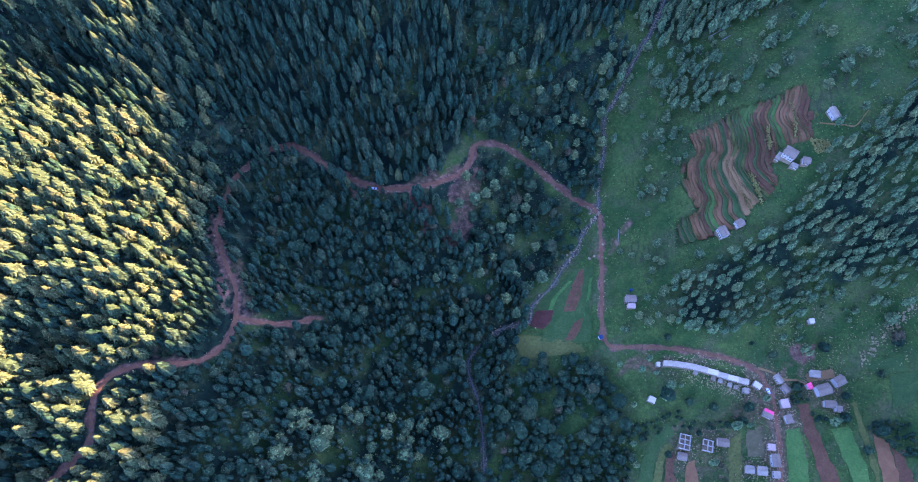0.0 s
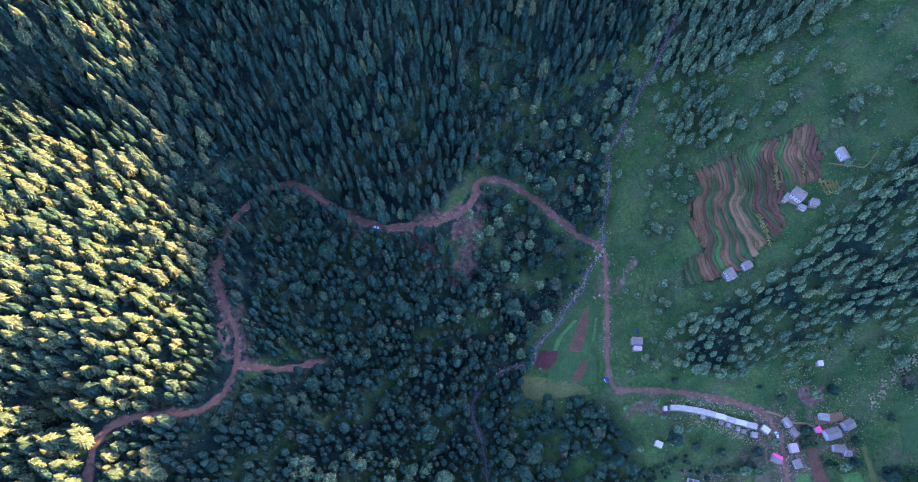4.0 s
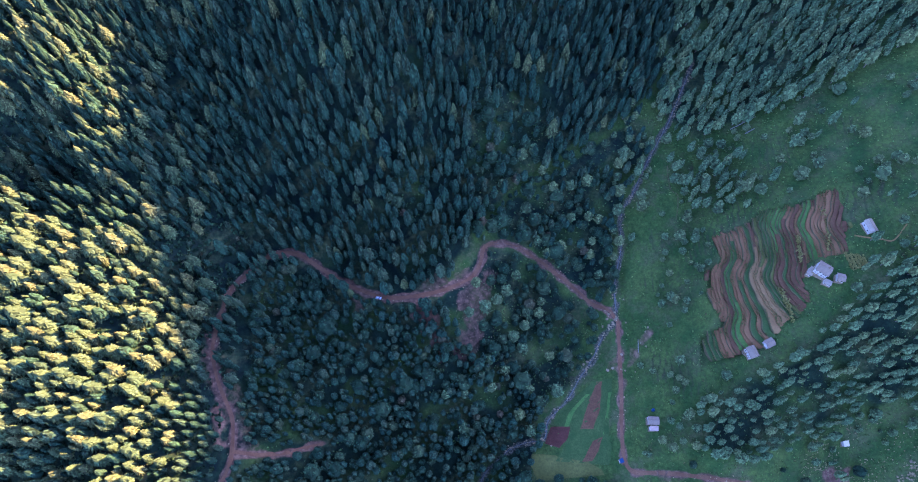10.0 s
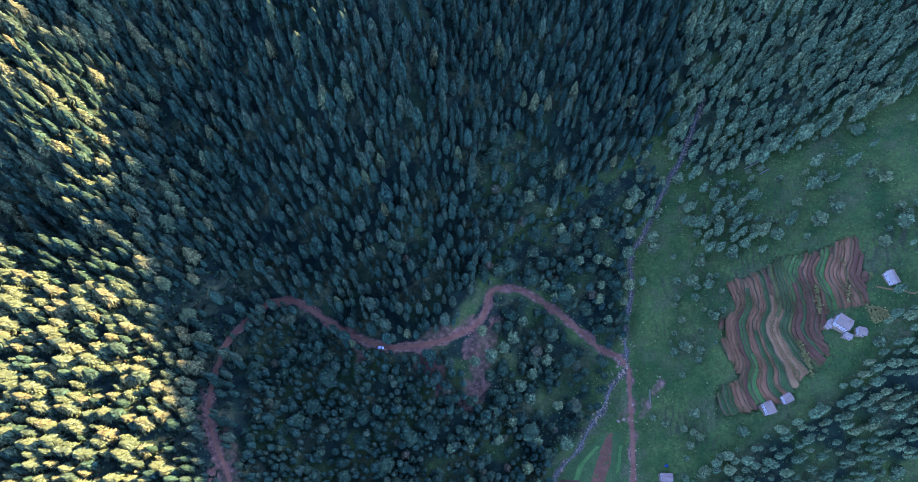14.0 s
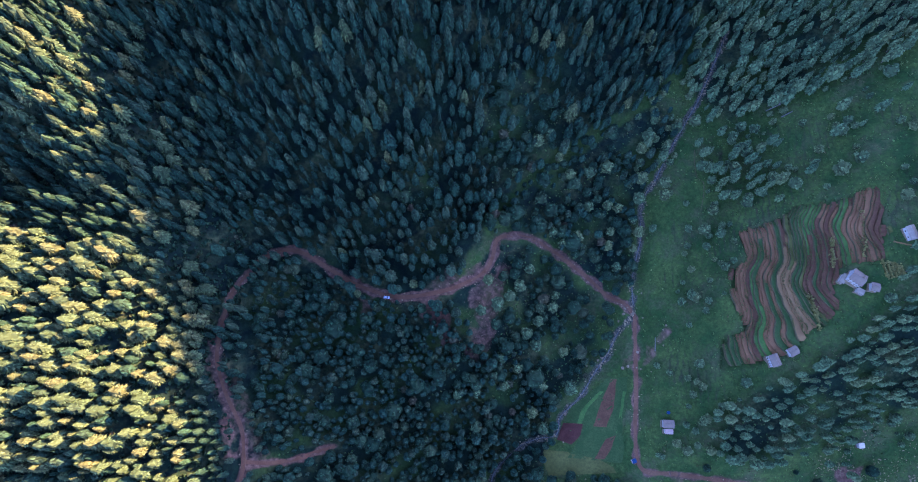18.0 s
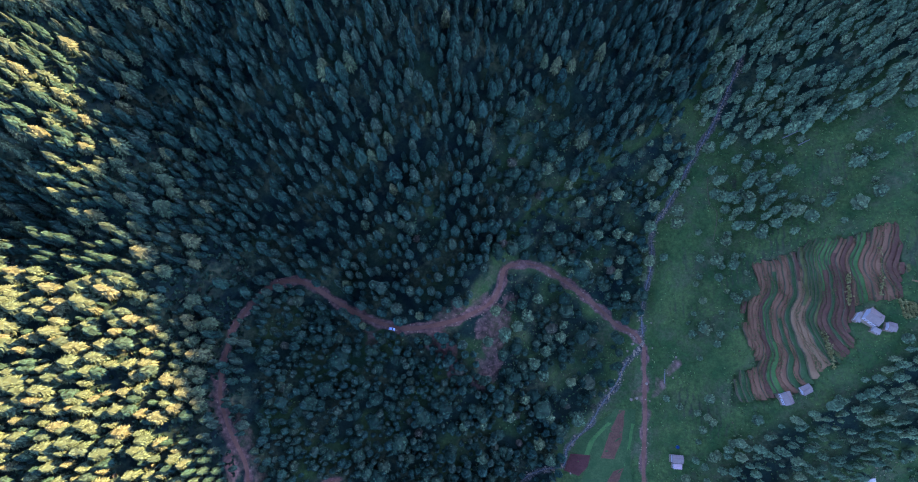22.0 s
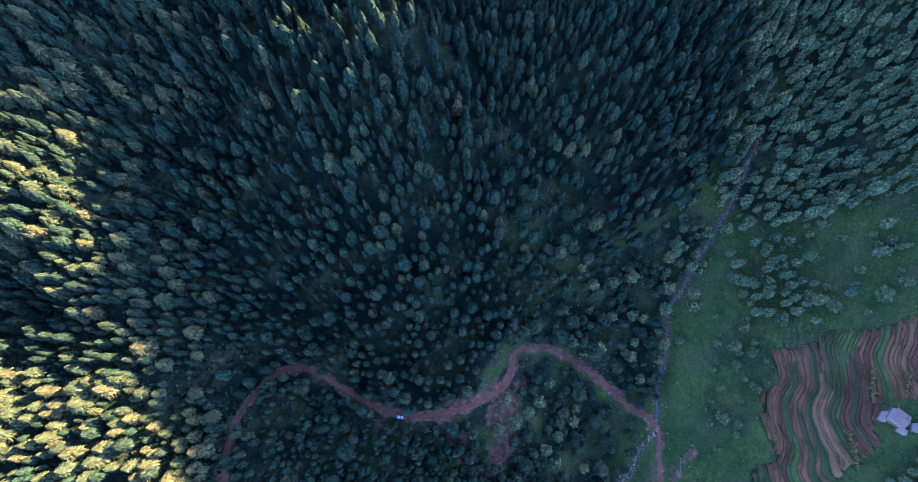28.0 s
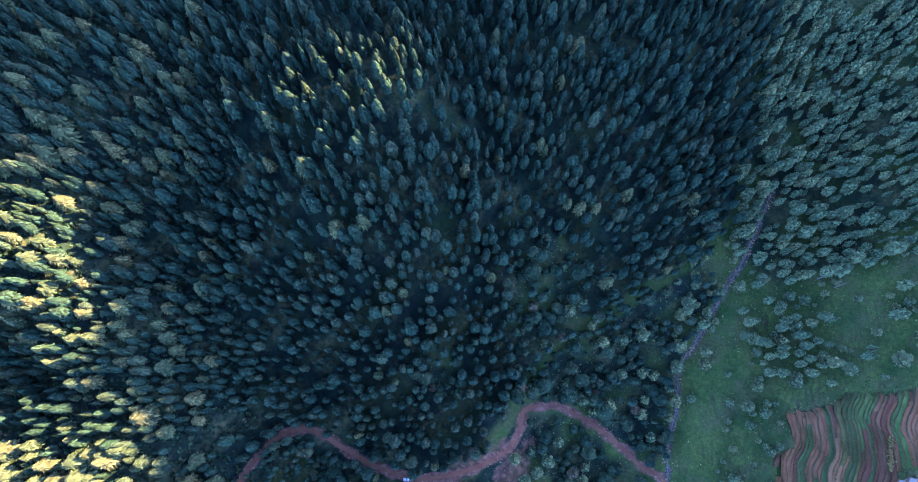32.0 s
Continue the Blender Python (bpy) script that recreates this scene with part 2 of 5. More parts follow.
class Solid:
    """Collects bevelled boxes, prisms and tubes into one mesh."""

    def __init__(self):
        self.v, self.f = [], []

    def raw(self, verts, faces):
        o = len(self.v)
        self.v += list(verts)
        self.f += [tuple(o + i for i in f) for f in faces]
        return self

    def box(self, x, y, z, sx, sy, sz, turn=0.0, bevel=0.04):
        """A box with its base centre at x, y, z and chamfered top edges."""
        c, s = math.cos(radians(turn)), math.sin(radians(turn))
        hx, hy, b = sx / 2, sy / 2, min(bevel, sx / 4, sy / 4, sz / 3)
        ring = lambda ax, ay, az: [(x + c * u - s * w, y + s * u + c * w, az) for u, w in ((-ax, -ay), (ax, -ay), (ax, ay), (-ax, ay))]
        verts = ring(hx, hy, z) + ring(hx, hy, z + sz - b) + ring(hx - b, hy - b, z + sz)
        faces = [(3, 2, 1, 0), (8, 9, 10, 11)]
        for k in (0, 4):
            faces += [(k + i, k + (i + 1) % 4, k + 4 + (i + 1) % 4, k + 4 + i) for i in range(4)]
        return self.raw(verts, faces)

    def tube(self, p, q, r1, r2, n=8):
        p, q = Vector(p), Vector(q)
        d = (q - p).normalized()
        a = d.orthogonal().normalized()
        b = d.cross(a)
        verts = [o + (a * math.cos(t) + b * math.sin(t)) * r for o, r in ((p, r1), (q, r2)) for t in [2 * math.pi * i / n for i in range(n)]]
        faces = [(i, (i + 1) % n, n + (i + 1) % n, n + i) for i in range(n)] + [tuple(range(n - 1, -1, -1)), tuple(range(n, 2 * n))]
        return self.raw(verts, faces)

    def mesh(self, name):
        return py_mesh(name, self.v, self.f)


# ---- the lie of the land ----
SWELLS = [   # low hills, 85 m apart, heights in metres, rows from south to north
    [2, 6, 3, -1, -7, -4, -2, -13, -19],
    [7, -8, 3, 9, -6, 5, -45, 20, -5],
    [5, 18, 32, -29, 1, -18, 63, -83, -23],
    [9, 2, -31, 10, 27, -39, 2, 37, 17],
    [-1, 18, -2, -2, -9, -1, -16, -7, -13],
    [30, 11, -23, 50, 4, 13, -9, 9, 10],
    [22, -3, 7, 56, -14, 32, -27, -19, -12],
    [9, 9, 10, -10, 25, 20, 7, -5, -7],
    [6, 1, 10, 19, 8, 0, -1, -6, -7],
]
ROAD_VILLAGE = [(222, -60), (222, 9), (223, 22), (226, 47), (226, 75), (220, 91), (213, 98), (191, 104), (157, 110), (130, 113), (113, 114), (107, 121), (106, 138), (108, 165), (110, 190), (112, 222)]
ROAD_MID = [(112, 222), (106, 232), (94, 238), (82, 250), (64, 264), (44, 276), (34, 279), (23, 280), (11, 276), (7, 262), (-1, 251), (-18, 242), (-38, 236), (-60, 234), (-80, 239), (-96, 246), (-116, 258), (-128, 265), (-140, 266), (-152, 261), (-163, 250)]
ROAD_WEST = [(-163, 250), (-174, 233), (-178, 207), (-177, 187), (-168, 164), (-159, 147), (-156, 130), (-157, 113), (-163, 100), (-175, 91), (-197, 88), (-216, 82), (-226, 72), (-230, 59), (-228, 45), (-235, 32), (-247, 22), (-261, 10), (-300, -30)]
TRACK = [(-156, 125), (-139, 124), (-125, 126), (-103, 133)]
STREAM = [(185, 430), (162, 380), (150, 359), (144, 349), (137, 336), (129, 320), (120, 305), (119, 280), (115, 262), (112, 248), (112, 239), (111, 224), (101, 212), (92, 195), (81, 180), (71, 165), (57, 151), (53, 138), (38, 135), (24, 128), (6, 107), (14, 77), (17, 48), (18, 10), (20, -60)]
TERRACES = [(178, 277), (193, 280), (203, 283), (210, 292), (219, 292), (230, 291), (242, 294), (254, 301), (258, 294), (253, 245), (232, 243), (225, 232), (229, 219), (223, 207), (213, 205), (204, 191), (178, 182), (157, 180), (160, 204), (173, 208), (168, 228), (171, 251), (180, 256)]


def smooth_line(points, step=1.5):
    """A rounded line through the points, sampled about every step metres."""
    p = np.array(points, float)
    p = np.vstack([2 * p[0] - p[1], p, 2 * p[-1] - p[-2]])
    out = []
    for i in range(1, len(p) - 2):
        n = max(2, int(np.linalg.norm(p[i + 1] - p[i]) / step))
        t = np.linspace(0, 1, n, endpoint=False)[:, None]
        a, b, c, d = p[i - 1], p[i], p[i + 1], p[i + 2]
        out.append(0.5 * (2 * b + (c - a) * t + (2 * a - 5 * b + 4 * c - d) * t**2 + (3 * b - a - 3 * c + d) * t**3))
    return np.vstack(out + [p[-2:-1]])


RAVINE = smooth_line([(-38, 500), (-34, 492), (-14, 445), (9, 418), (30, 400), (53, 380)])      # a narrow wooded gully beside the spur


def wave(x, y, s, k=0.0):
    """Gentle unevenness between about -1 and 1, with a wavelength of about s metres."""
    x, y = np.asarray(x) * 6.283 / s, np.asarray(y) * 6.283 / s
    return (np.sin(x + 1.7 * np.sin(0.71 * y + k) + k) + np.sin(0.83 * y - 1.3 * np.sin(0.57 * x - 2 * k)) + np.sin(0.61 * x - 0.77 * y + 3 * k)) / 3


def step01(v, a, b):
    t = np.clip((np.asarray(v, float) - a) / (b - a), 0, 1)
    return t * t * (3 - 2 * t)


def land(x, y):
    """The smooth slopes of the valley and of the mountains round it."""
    x, y = np.asarray(x, float), np.asarray(y, float)
    z = 0.14 * 900 * np.tanh(y / 900) + 110 * (1 - np.exp(-((x / 300) ** 2))) - 30
    for j, row in enumerate(SWELLS):
        for i, h in enumerate(row):
            z = z + h * np.exp(-((x + 340 - 85 * i) ** 2 + (y + 40 - 85 * j) ** 2) / (2 * 72.0**2))
    for cx, cy, h, r in ((-243, 320, 6, 20), (-284, 297, -23, 29), (-264, 100, -20, 26), (-302, 305, -24, 22), (-264, 89, -14, 13), (-278, 20, -24, 20), (-232, 397, -20, 22), (-66, 460, 12, 17), (-216, 362, -11, 20)):     # ribs and hollows on the wooded slopes
        z = z + h * np.exp(-((x - cx) ** 2 + (y - cy) ** 2) / (2 * r * r))
    near = (np.abs(x - 10) < 90) & (np.abs(y - 430) < 110)
    if near.any():
        d = np.full(x.shape, 1e3)
        d[near] = line_distance(x[near], y[near], RAVINE)[0]
        z = z - 7 * np.exp(-((d / 9) ** 2))
    u, v = x * math.cos(SUN_AZ) + y * math.sin(SUN_AZ), y * math.cos(SUN_AZ) - x * math.sin(SUN_AZ)
    z = z + (330 - z) * step01(u, 520, 1300) ** 1.1
    return z + 320 * step01(-x, 420, 1600) + 260 * step01(y, 700, 2200)


def line_distance(x, y, line):
    """Distance to a sampled line, and the index of its nearest sample; far points get 1e3."""
    d, k = np.full(x.shape, 1e3), np.zeros(x.shape, int)
    near = (x > line[:, 0].min() - 30) & (x < line[:, 0].max() + 30) & (y > line[:, 1].min() - 30) & (y < line[:, 1].max() + 30)
    px, py = x[near], y[near]
    bd, bk = np.full(px.shape, 1e6), np.zeros(px.shape, int)
    for i in range(0, len(line), 64):
        q = line[i:i + 64]
        e = (px[:, None] - q[:, 0]) ** 2 + (py[:, None] - q[:, 1]) ** 2
        j = e.argmin(1)
        m = e[np.arange(len(j)), j]
        better = m < bd
        bd[better], bk[better] = m[better], j[better] + i
    d[near], k[near] = np.sqrt(bd), bk
    return d, k


def inside(x, y, poly):
    """Metres inside a polygon (negative outside)."""
    x, y = np.asarray(x, float), np.asarray(y, float)
    hit, d = np.zeros(x.shape, bool), np.full(x.shape, 1e6)
    for (ax, ay), (bx, by) in zip(poly, poly[1:] + poly[:1]):
        if ay != by:
            hit ^= ((ay > y) != (by > y)) & (x < (bx - ax) * (y - ay) / (by - ay) + ax)
        t = np.clip(((x - ax) * (bx - ax) + (y - ay) * (by - ay)) / ((bx - ax) ** 2 + (by - ay) ** 2), 0, 1)
        d = np.minimum(d, np.hypot(x - ax - t * (bx - ax), y - ay - t * (by - ay)))
    return np.where(hit, d, -d)


def evened(v, n):
    w = np.ones(n) / n
    return np.convolve(np.pad(v, n // 2, mode="edge"), w, mode="valid")[:len(v)]


LINES = {}
for key, pts, drop, flat, blend in (("stream", STREAM, 1.6, 2.0, 9.0), ("village", ROAD_VILLAGE, 0.0, 4.0, 11.0), ("mid", ROAD_MID, 0.0, 4.0, 11.0), ("west", ROAD_WEST, 0.0, 3.6, 10.0), ("track", TRACK, 0.0, 2.5, 7.0)):
    ln = smooth_line(pts)
    LINES[key] = (ln, evened(land(ln[:, 0], ln[:, 1]), 15) - drop, flat, blend)

# stepped grass slopes east of the stream and round the hamlet
GRASS_STEPS = [(118, 150), (122, 256), (140, 338), (165, 345), (200, 356), (268, 372), (300, 330), (300, 240), (262, 200), (190, 180), (160, 150)]


HAMLET_STEPS = [(100, -20), (118, 60), (150, 90), (205, 80), (215, 50), (216, -20)]


STEP = 2.1


def grass_steps(x, y, base):
    """How strongly the slope is stepped, and the step number with its fraction."""
    strong = np.maximum(step01(inside(x, y, GRASS_STEPS), 0, 12) * step01(wave(x, y, 70, 2.0), -0.7, 0.0), step01(inside(x, y, HAMLET_STEPS), 0, 10))
    return strong, (base + 1.5 * wave(x, y, 37, 4.0) + 0.4 * wave(x, y, 13, 1.0)) / STEP


def ground_height(x, y):
    """The finished ground: slopes, small unevenness, grass steps, cuttings for roads and the stream."""
    x, y = np.asarray(x, float), np.asarray(y, float)
    base = land(x, y)
    z = base + 0.5 * wave(x, y, 23) + 0.25 * wave(x, y, 9, 1.0)
    steps, q = grass_steps(x, y, base)
    z = z + steps * STEP * (np.floor(q) + step01(q - np.floor(q), 0.5, 0.95) - q) * 0.6
    z = z - 3.0 * step01(inside(x, y, TERRACES), 0.5, 4)
    for ln, lz, flat, blend in LINES.values():
        d, k = line_distance(x, y, ln)
        w = 1 - step01(d, flat, blend)
        z = z + (lz[k] - z) * w
    return z


def gz(x, y):
    return float(ground_height(np.array([x]), np.array([y]))[0])


# ---- ground sheet, fine in the valley and coarse out to the horizon ----
far = np.array([25, 60, 110, 180, 280, 420, 600, 850, 1200, 1700, 2400, 3300, 4500.0])
GX = np.concatenate([-350 - far[::-1], np.arange(-350, 350.1, 1.55), 350 + far])
GY = np.concatenate([-30 - far[::-1], np.arange(-30, 590.1, 1.55), 590 + far])
gx, gy = [a.ravel() for a in np.meshgrid(GX, GY)]
g_z = ground_height(gx, gy)
EARTH = [   # bare ground: outline and how bare it is
    ([(-90, 239), (-78, 236), (-74, 219), (-86, 216)], 0.5), ([(-52, 236), (-32, 239), (-15, 202), (-23, 191), (-38, 213)], 0.62), ([(-13, 240), (5, 252), (22, 270), (20, 250), (11, 225), (9, 199), (-6, 188), (-15, 198), (-6, 219)], 0.5), ([(-40, 239), (-30, 251), (-14, 253), (-2, 262), (2, 256), (-8, 246), (-24, 240)], 0.5),
    ([(-185, 205), (-170, 190), (-150, 155), (-140, 128), (-152, 120), (-170, 150), (-186, 180)], 0.36), ([(-186, 203), (-181, 204), (-172, 172), (-163, 150), (-161, 128), (-166, 128), (-170, 150), (-179, 176)], 0.72),
    ([(114, 186), (120, 188), (134, 212), (130, 214), (116, 196)], 0.52), ([(241, 101), (261, 104), (261, 118), (241, 115)], 0.75), ([(117, 94), (144, 97), (140, 106), (121, 109)], 0.5), ([(110, 179), (116, 178), (113, 167), (109, 165)], 0.5), ([(99, 192), (109, 194), (108, 183), (100, 183)], 0.45), ([(118, 110), (160, 106), (190, 100), (150, 100), (122, 103)], 0.4),
    ([(125, 94), (142, 96), (144, 112), (125, 112)], 0.36), ([(-205, 82), (-180, 86), (-178, 94), (-200, 100)], 0.35), ([(185, 70), (213, 76), (210, 62), (190, 62)], 0.3), ([(212, 96), (240, 98), (238, 104), (214, 106)], 0.34),
    ([(204, 97), (240, 101), (247, 62), (240, 16), (214, 16), (207, 60)], 0.42), ([(148, 62), (204, 64), (207, 20), (146, 20)], 0.34), ([(194, 78), (216, 79), (216, 64), (195, 64)], 0.42), ([(246, 98), (276, 100), (280, 68), (248, 68)], 0.36), ([(283, 66), (301, 66), (302, 82), (286, 80)], 0.28), ([(258, 112), (290, 112), (290, 124), (260, 123)], 0.2)]
FOREST = [[(-360, -40), (20, -40), (24, 73), (50, 130), (52, 171), (29, 197), (1, 200), (-25, 236), (8, 285), (45, 330), (108, 362), (152, 396), (178, 515), (200, 640), (-360, 640)],
          [(152, 396), (157, 358), (225, 366), (273, 400), (400, 420), (400, 640), (190, 640)], [(155, 161), (219, 185), (262, 224), (318, 275), (370, 280), (370, 150), (262, 154), (190, 119), (153, 124)]]
GLADE_WEST = [(-204, 258), (-184, 286), (-160, 284), (-150, 268), (-164, 262), (-178, 244)]     # a thin grassy stand above the bend of the road
GLADES = [[(-63, 320), (-38, 320), (-22, 292), (-38, 283), (-60, 297)], [(6, 387), (33, 388), (64, 363), (51, 326), (7, 310), (-2, 345)]]     # grassy openings on the spur
ROADSIDE = [(-60, 232), (-20, 242), (6, 268), (12, 285), (45, 276), (90, 240), (88, 200), (66, 168), (34, 150), (0, 190)]     # thinly wooded ground inside the bend of the road
SPARSE_MID = [(2, 290), (43, 329), (75, 346), (108, 362), (132, 382), (146, 358), (131, 333), (117, 302), (114, 245), (97, 236), (44, 278), (10, 280)]
BUSHY = [(-163, 245), (-142, 260), (-86, 234), (-40, 228), (1, 195), (29, 197), (52, 171), (40, 134), (24, 73), (22, -40), (-160, -40), (-188, 78), (-154, 105), (-150, 127)]
earth, shaded_litter = np.zeros(len(gx)), np.zeros(len(gx))
for p, bare in EARTH:
    earth = np.maximum(earth, bare * step01(inside(gx, gy, p) + 4 * wave(gx, gy, 13, 1.0), -3, 4))
# woodland floor cover: near-black, so shade under the trees is part of its colour
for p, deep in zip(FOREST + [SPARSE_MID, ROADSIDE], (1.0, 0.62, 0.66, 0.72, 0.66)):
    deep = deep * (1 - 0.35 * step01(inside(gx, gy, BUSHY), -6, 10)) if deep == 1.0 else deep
    shaded_litter = np.maximum(shaded_litter, deep * step01(inside(gx, gy, p) + 6 * wave(gx, gy, 35, 2.0), -4, 8))
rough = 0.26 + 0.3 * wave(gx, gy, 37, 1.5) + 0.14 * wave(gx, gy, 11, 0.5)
shaded_litter = shaded_litter * np.maximum(0.55 + 0.45 * step01(wave(gx, gy, 48, 3.0), -0.5, 0.2), step01(-gx, 130, 190))
for p in GLADES:
    shaded_litter = shaded_litter * (1 - 0.4 * step01(inside(gx, gy, p) + 4 * wave(gx, gy, 17, 1.0), -3, 5))
stones = np.zeros(len(gx))
for key, (ln, lz, flat, blend) in LINES.items():
    d, k = line_distance(gx, gy, ln)
    if key == "stream":
        stones = np.maximum(stones, 0.75 * (1 - step01(d + 1.6 * wave(gx, gy, 11), 0.5, 4)))
    else:
        reach = {"mid": 2.5, "west": 1.8}.get(key, 1.6)
        earth = np.maximum(earth, 1 - step01(d + 1.8 * wave(gx, gy, 15), reach - 1.5, reach + 2.5))
steps, q = grass_steps(gx, gy, land(gx, gy))
q = q - np.floor(q)
bank = (0.44 + 0.22 * wave(gx, gy, 45, 1.0)) * steps * step01(q, 0.45, 0.6) * (1 - step01(q, 0.9, 1.0))
nx, ny = len(GX), len(GY)
idx = np.arange(nx * ny).reshape(ny, nx)
quads = np.stack([idx[:-1, :-1], idx[:-1, 1:], idx[1:, 1:], idx[1:, :-1]], -1).reshape(-1, 4)
ground = part("ground", np_mesh("ground", np.stack([gx, gy, g_z], -1), quads, [M_GROUND], values={"earth": earth, "shaded_litter": shaded_litter, "rough": rough, "bank": bank, "stones": stones}, smooth=True), None)
tagged(ground, "grassy and wooded mountain valley floor and slopes", "ground", kind="structure")

# ---- the eastern range, over which the sun is just rising ----
SKYLINE = [(-800, 470), (-300, 430), (0, 400), (110, 416), (141, 413), (160, 414), (170, 411), (178, 403), (187, 393), (207, 389), (222, 393), (231, 397), (254, 393), (270, 396), (281, 392), (297, 393), (312, 400), (328, 404), (349, 412), (362, 421), (378, 433), (392, 436), (402, 431), (414, 424), (427, 414), (440, 409), (452, 412), (461, 417), (469, 425), (478, 440), (492, 474), (515, 490), (540, 498), (600, 500), (900, 540), (1500, 600)]
sv = np.arange(-800, 1500, 6.0)
su = np.array([-420, -300, -200, -120, -60, -25, 0, 25, 60, 140, 300, 520.0])
sv2, su2 = np.meshgrid(sv, su)
top = np.interp(sv2, *zip(*SKYLINE)) + 1.5 * wave(sv2, 0, 17)
sz = top - 0.42 * np.abs(su2) - 6 * step01(np.abs(su2), 0, 60) * (1 + wave(sv2, su2, 60))
ca, sa = math.cos(SUN_AZ), math.sin(SUN_AZ)
sx, sy = (1300 + su2) * ca - sv2 * sa, (1300 + su2) * sa + sv2 * ca
i = np.arange(sx.size).reshape(sx.shape)
f = np.stack([i[:-1, :-1], i[1:, :-1], i[1:, 1:], i[:-1, 1:]], -1).reshape(-1, 4)
flat0 = np.zeros(sx.size)
ridge = part("mountain_ridge", np_mesh("mountain_ridge", np.stack([sx, sy, sz], -1).reshape(-1, 3), f, [M_GROUND], values={"rough": flat0, "shaded_litter": flat0 + 0.8, "earth": flat0, "bank": flat0, "stones": flat0}, smooth=True))
tagged(ridge, "wooded mountain ridge far to the east of the valley", "mountain", kind="structure")

# ---- strips that lie on the ground: roads, water, fields ----


def strip_mesh(name, left, right, lift, mat, cols=4, skirt=0.5, level=None, bank=None):
    """A slab between two edge lines, draped on the ground or on the given heights, with its sides turned down."""
    left, right = np.asarray(left, float), np.asarray(right, float)
    t = np.linspace(0, 1, cols + 1)[None, :, None]
    if bank:
        t = t ** 1.35
    xy = left[:, None] * (1 - t) + right[:, None] * t
    z = ground_height(xy[..., 0].ravel(), xy[..., 1].ravel()).reshape(xy.shape[:2]) if level is None else np.repeat(np.asarray(level)[:, None], cols + 1, 1)
    top = np.dstack([xy, z + lift])
    low = lambda a: a - [0, 0, skirt]
    full = np.concatenate([low(top[:, :1]), top, low(top[:, -1:])], 1)
    full = np.concatenate([low(full[:1]), full, low(full[-1:])], 0)
    r, c = full.shape[:2]
    i = np.arange(r * c).reshape(r, c)
    f = np.stack([i[:-1, :-1], i[:-1, 1:], i[1:, 1:], i[1:, :-1]], -1).reshape(-1, 4)
    if np.cross(right[0] - left[0], left[1] - left[0]) < 0:
        f = f[:, ::-1]
    which = np.zeros((r - 1, c - 1), int)
    if bank:
        which[:, :2] = 1
    return np_mesh(name, full.reshape(-1, 3), f, [mat, bank] if bank else [mat], which.ravel())


def ribbon(line, width, seed=0.0, rough=0.25):
    """Left and right edges of a band along a line, with an uneven width."""
    d = np.gradient(line, axis=0)
    n = np.stack([-d[:, 1], d[:, 0]], -1) / np.linalg.norm(d, axis=1)[:, None]
    s = np.arange(len(line))
    a = width / 2 * (1 + rough * np.sin(s * 0.37 + seed) * np.sin(s * 0.113 + 2 * seed))
    b = width / 2 * (1 + rough * np.sin(s * 0.29 + 2 + seed) * np.sin(s * 0.151 + seed))
    return line + n * a[:, None], line - n * b[:, None]


for key, width, label in (("village", 2.6, "narrow unpaved village road of grey-brown dirt"), ("mid", 2.8, "unpaved reddish dirt road cut into the wooded slope"),
                          ("west", 2.4, "unpaved dirt road winding below the lit forest"), ("track", 2.6, "short bare earth side track between trees")):
    ln, lz = LINES[key][:2]
    a, b = ribbon(ln, width, len(key))
    tagged(part("road", strip_mesh("road", a, b, 0.12, M_ROAD, 4, 0.6, lz), None), label, "road", kind="structure")
ln, lz = LINES["stream"][:2]
a, b = ribbon(ln, 0.65, 3.0, 0.6)
tagged(part("water", strip_mesh("water", a, b, 0.15, M_WATER, 3, 0.5, lz), None), "shallow whitewater mountain stream in a stony bed", "stream", kind="structure")

# terraced plots, stepping up the slope along its contours
field = tagged(new("terraced_field"), "terraced hillside field of ploughed red soil and green strips", "field")
field.location = (205, 235, gz(205, 235))
bpy.context.view_layer.update()


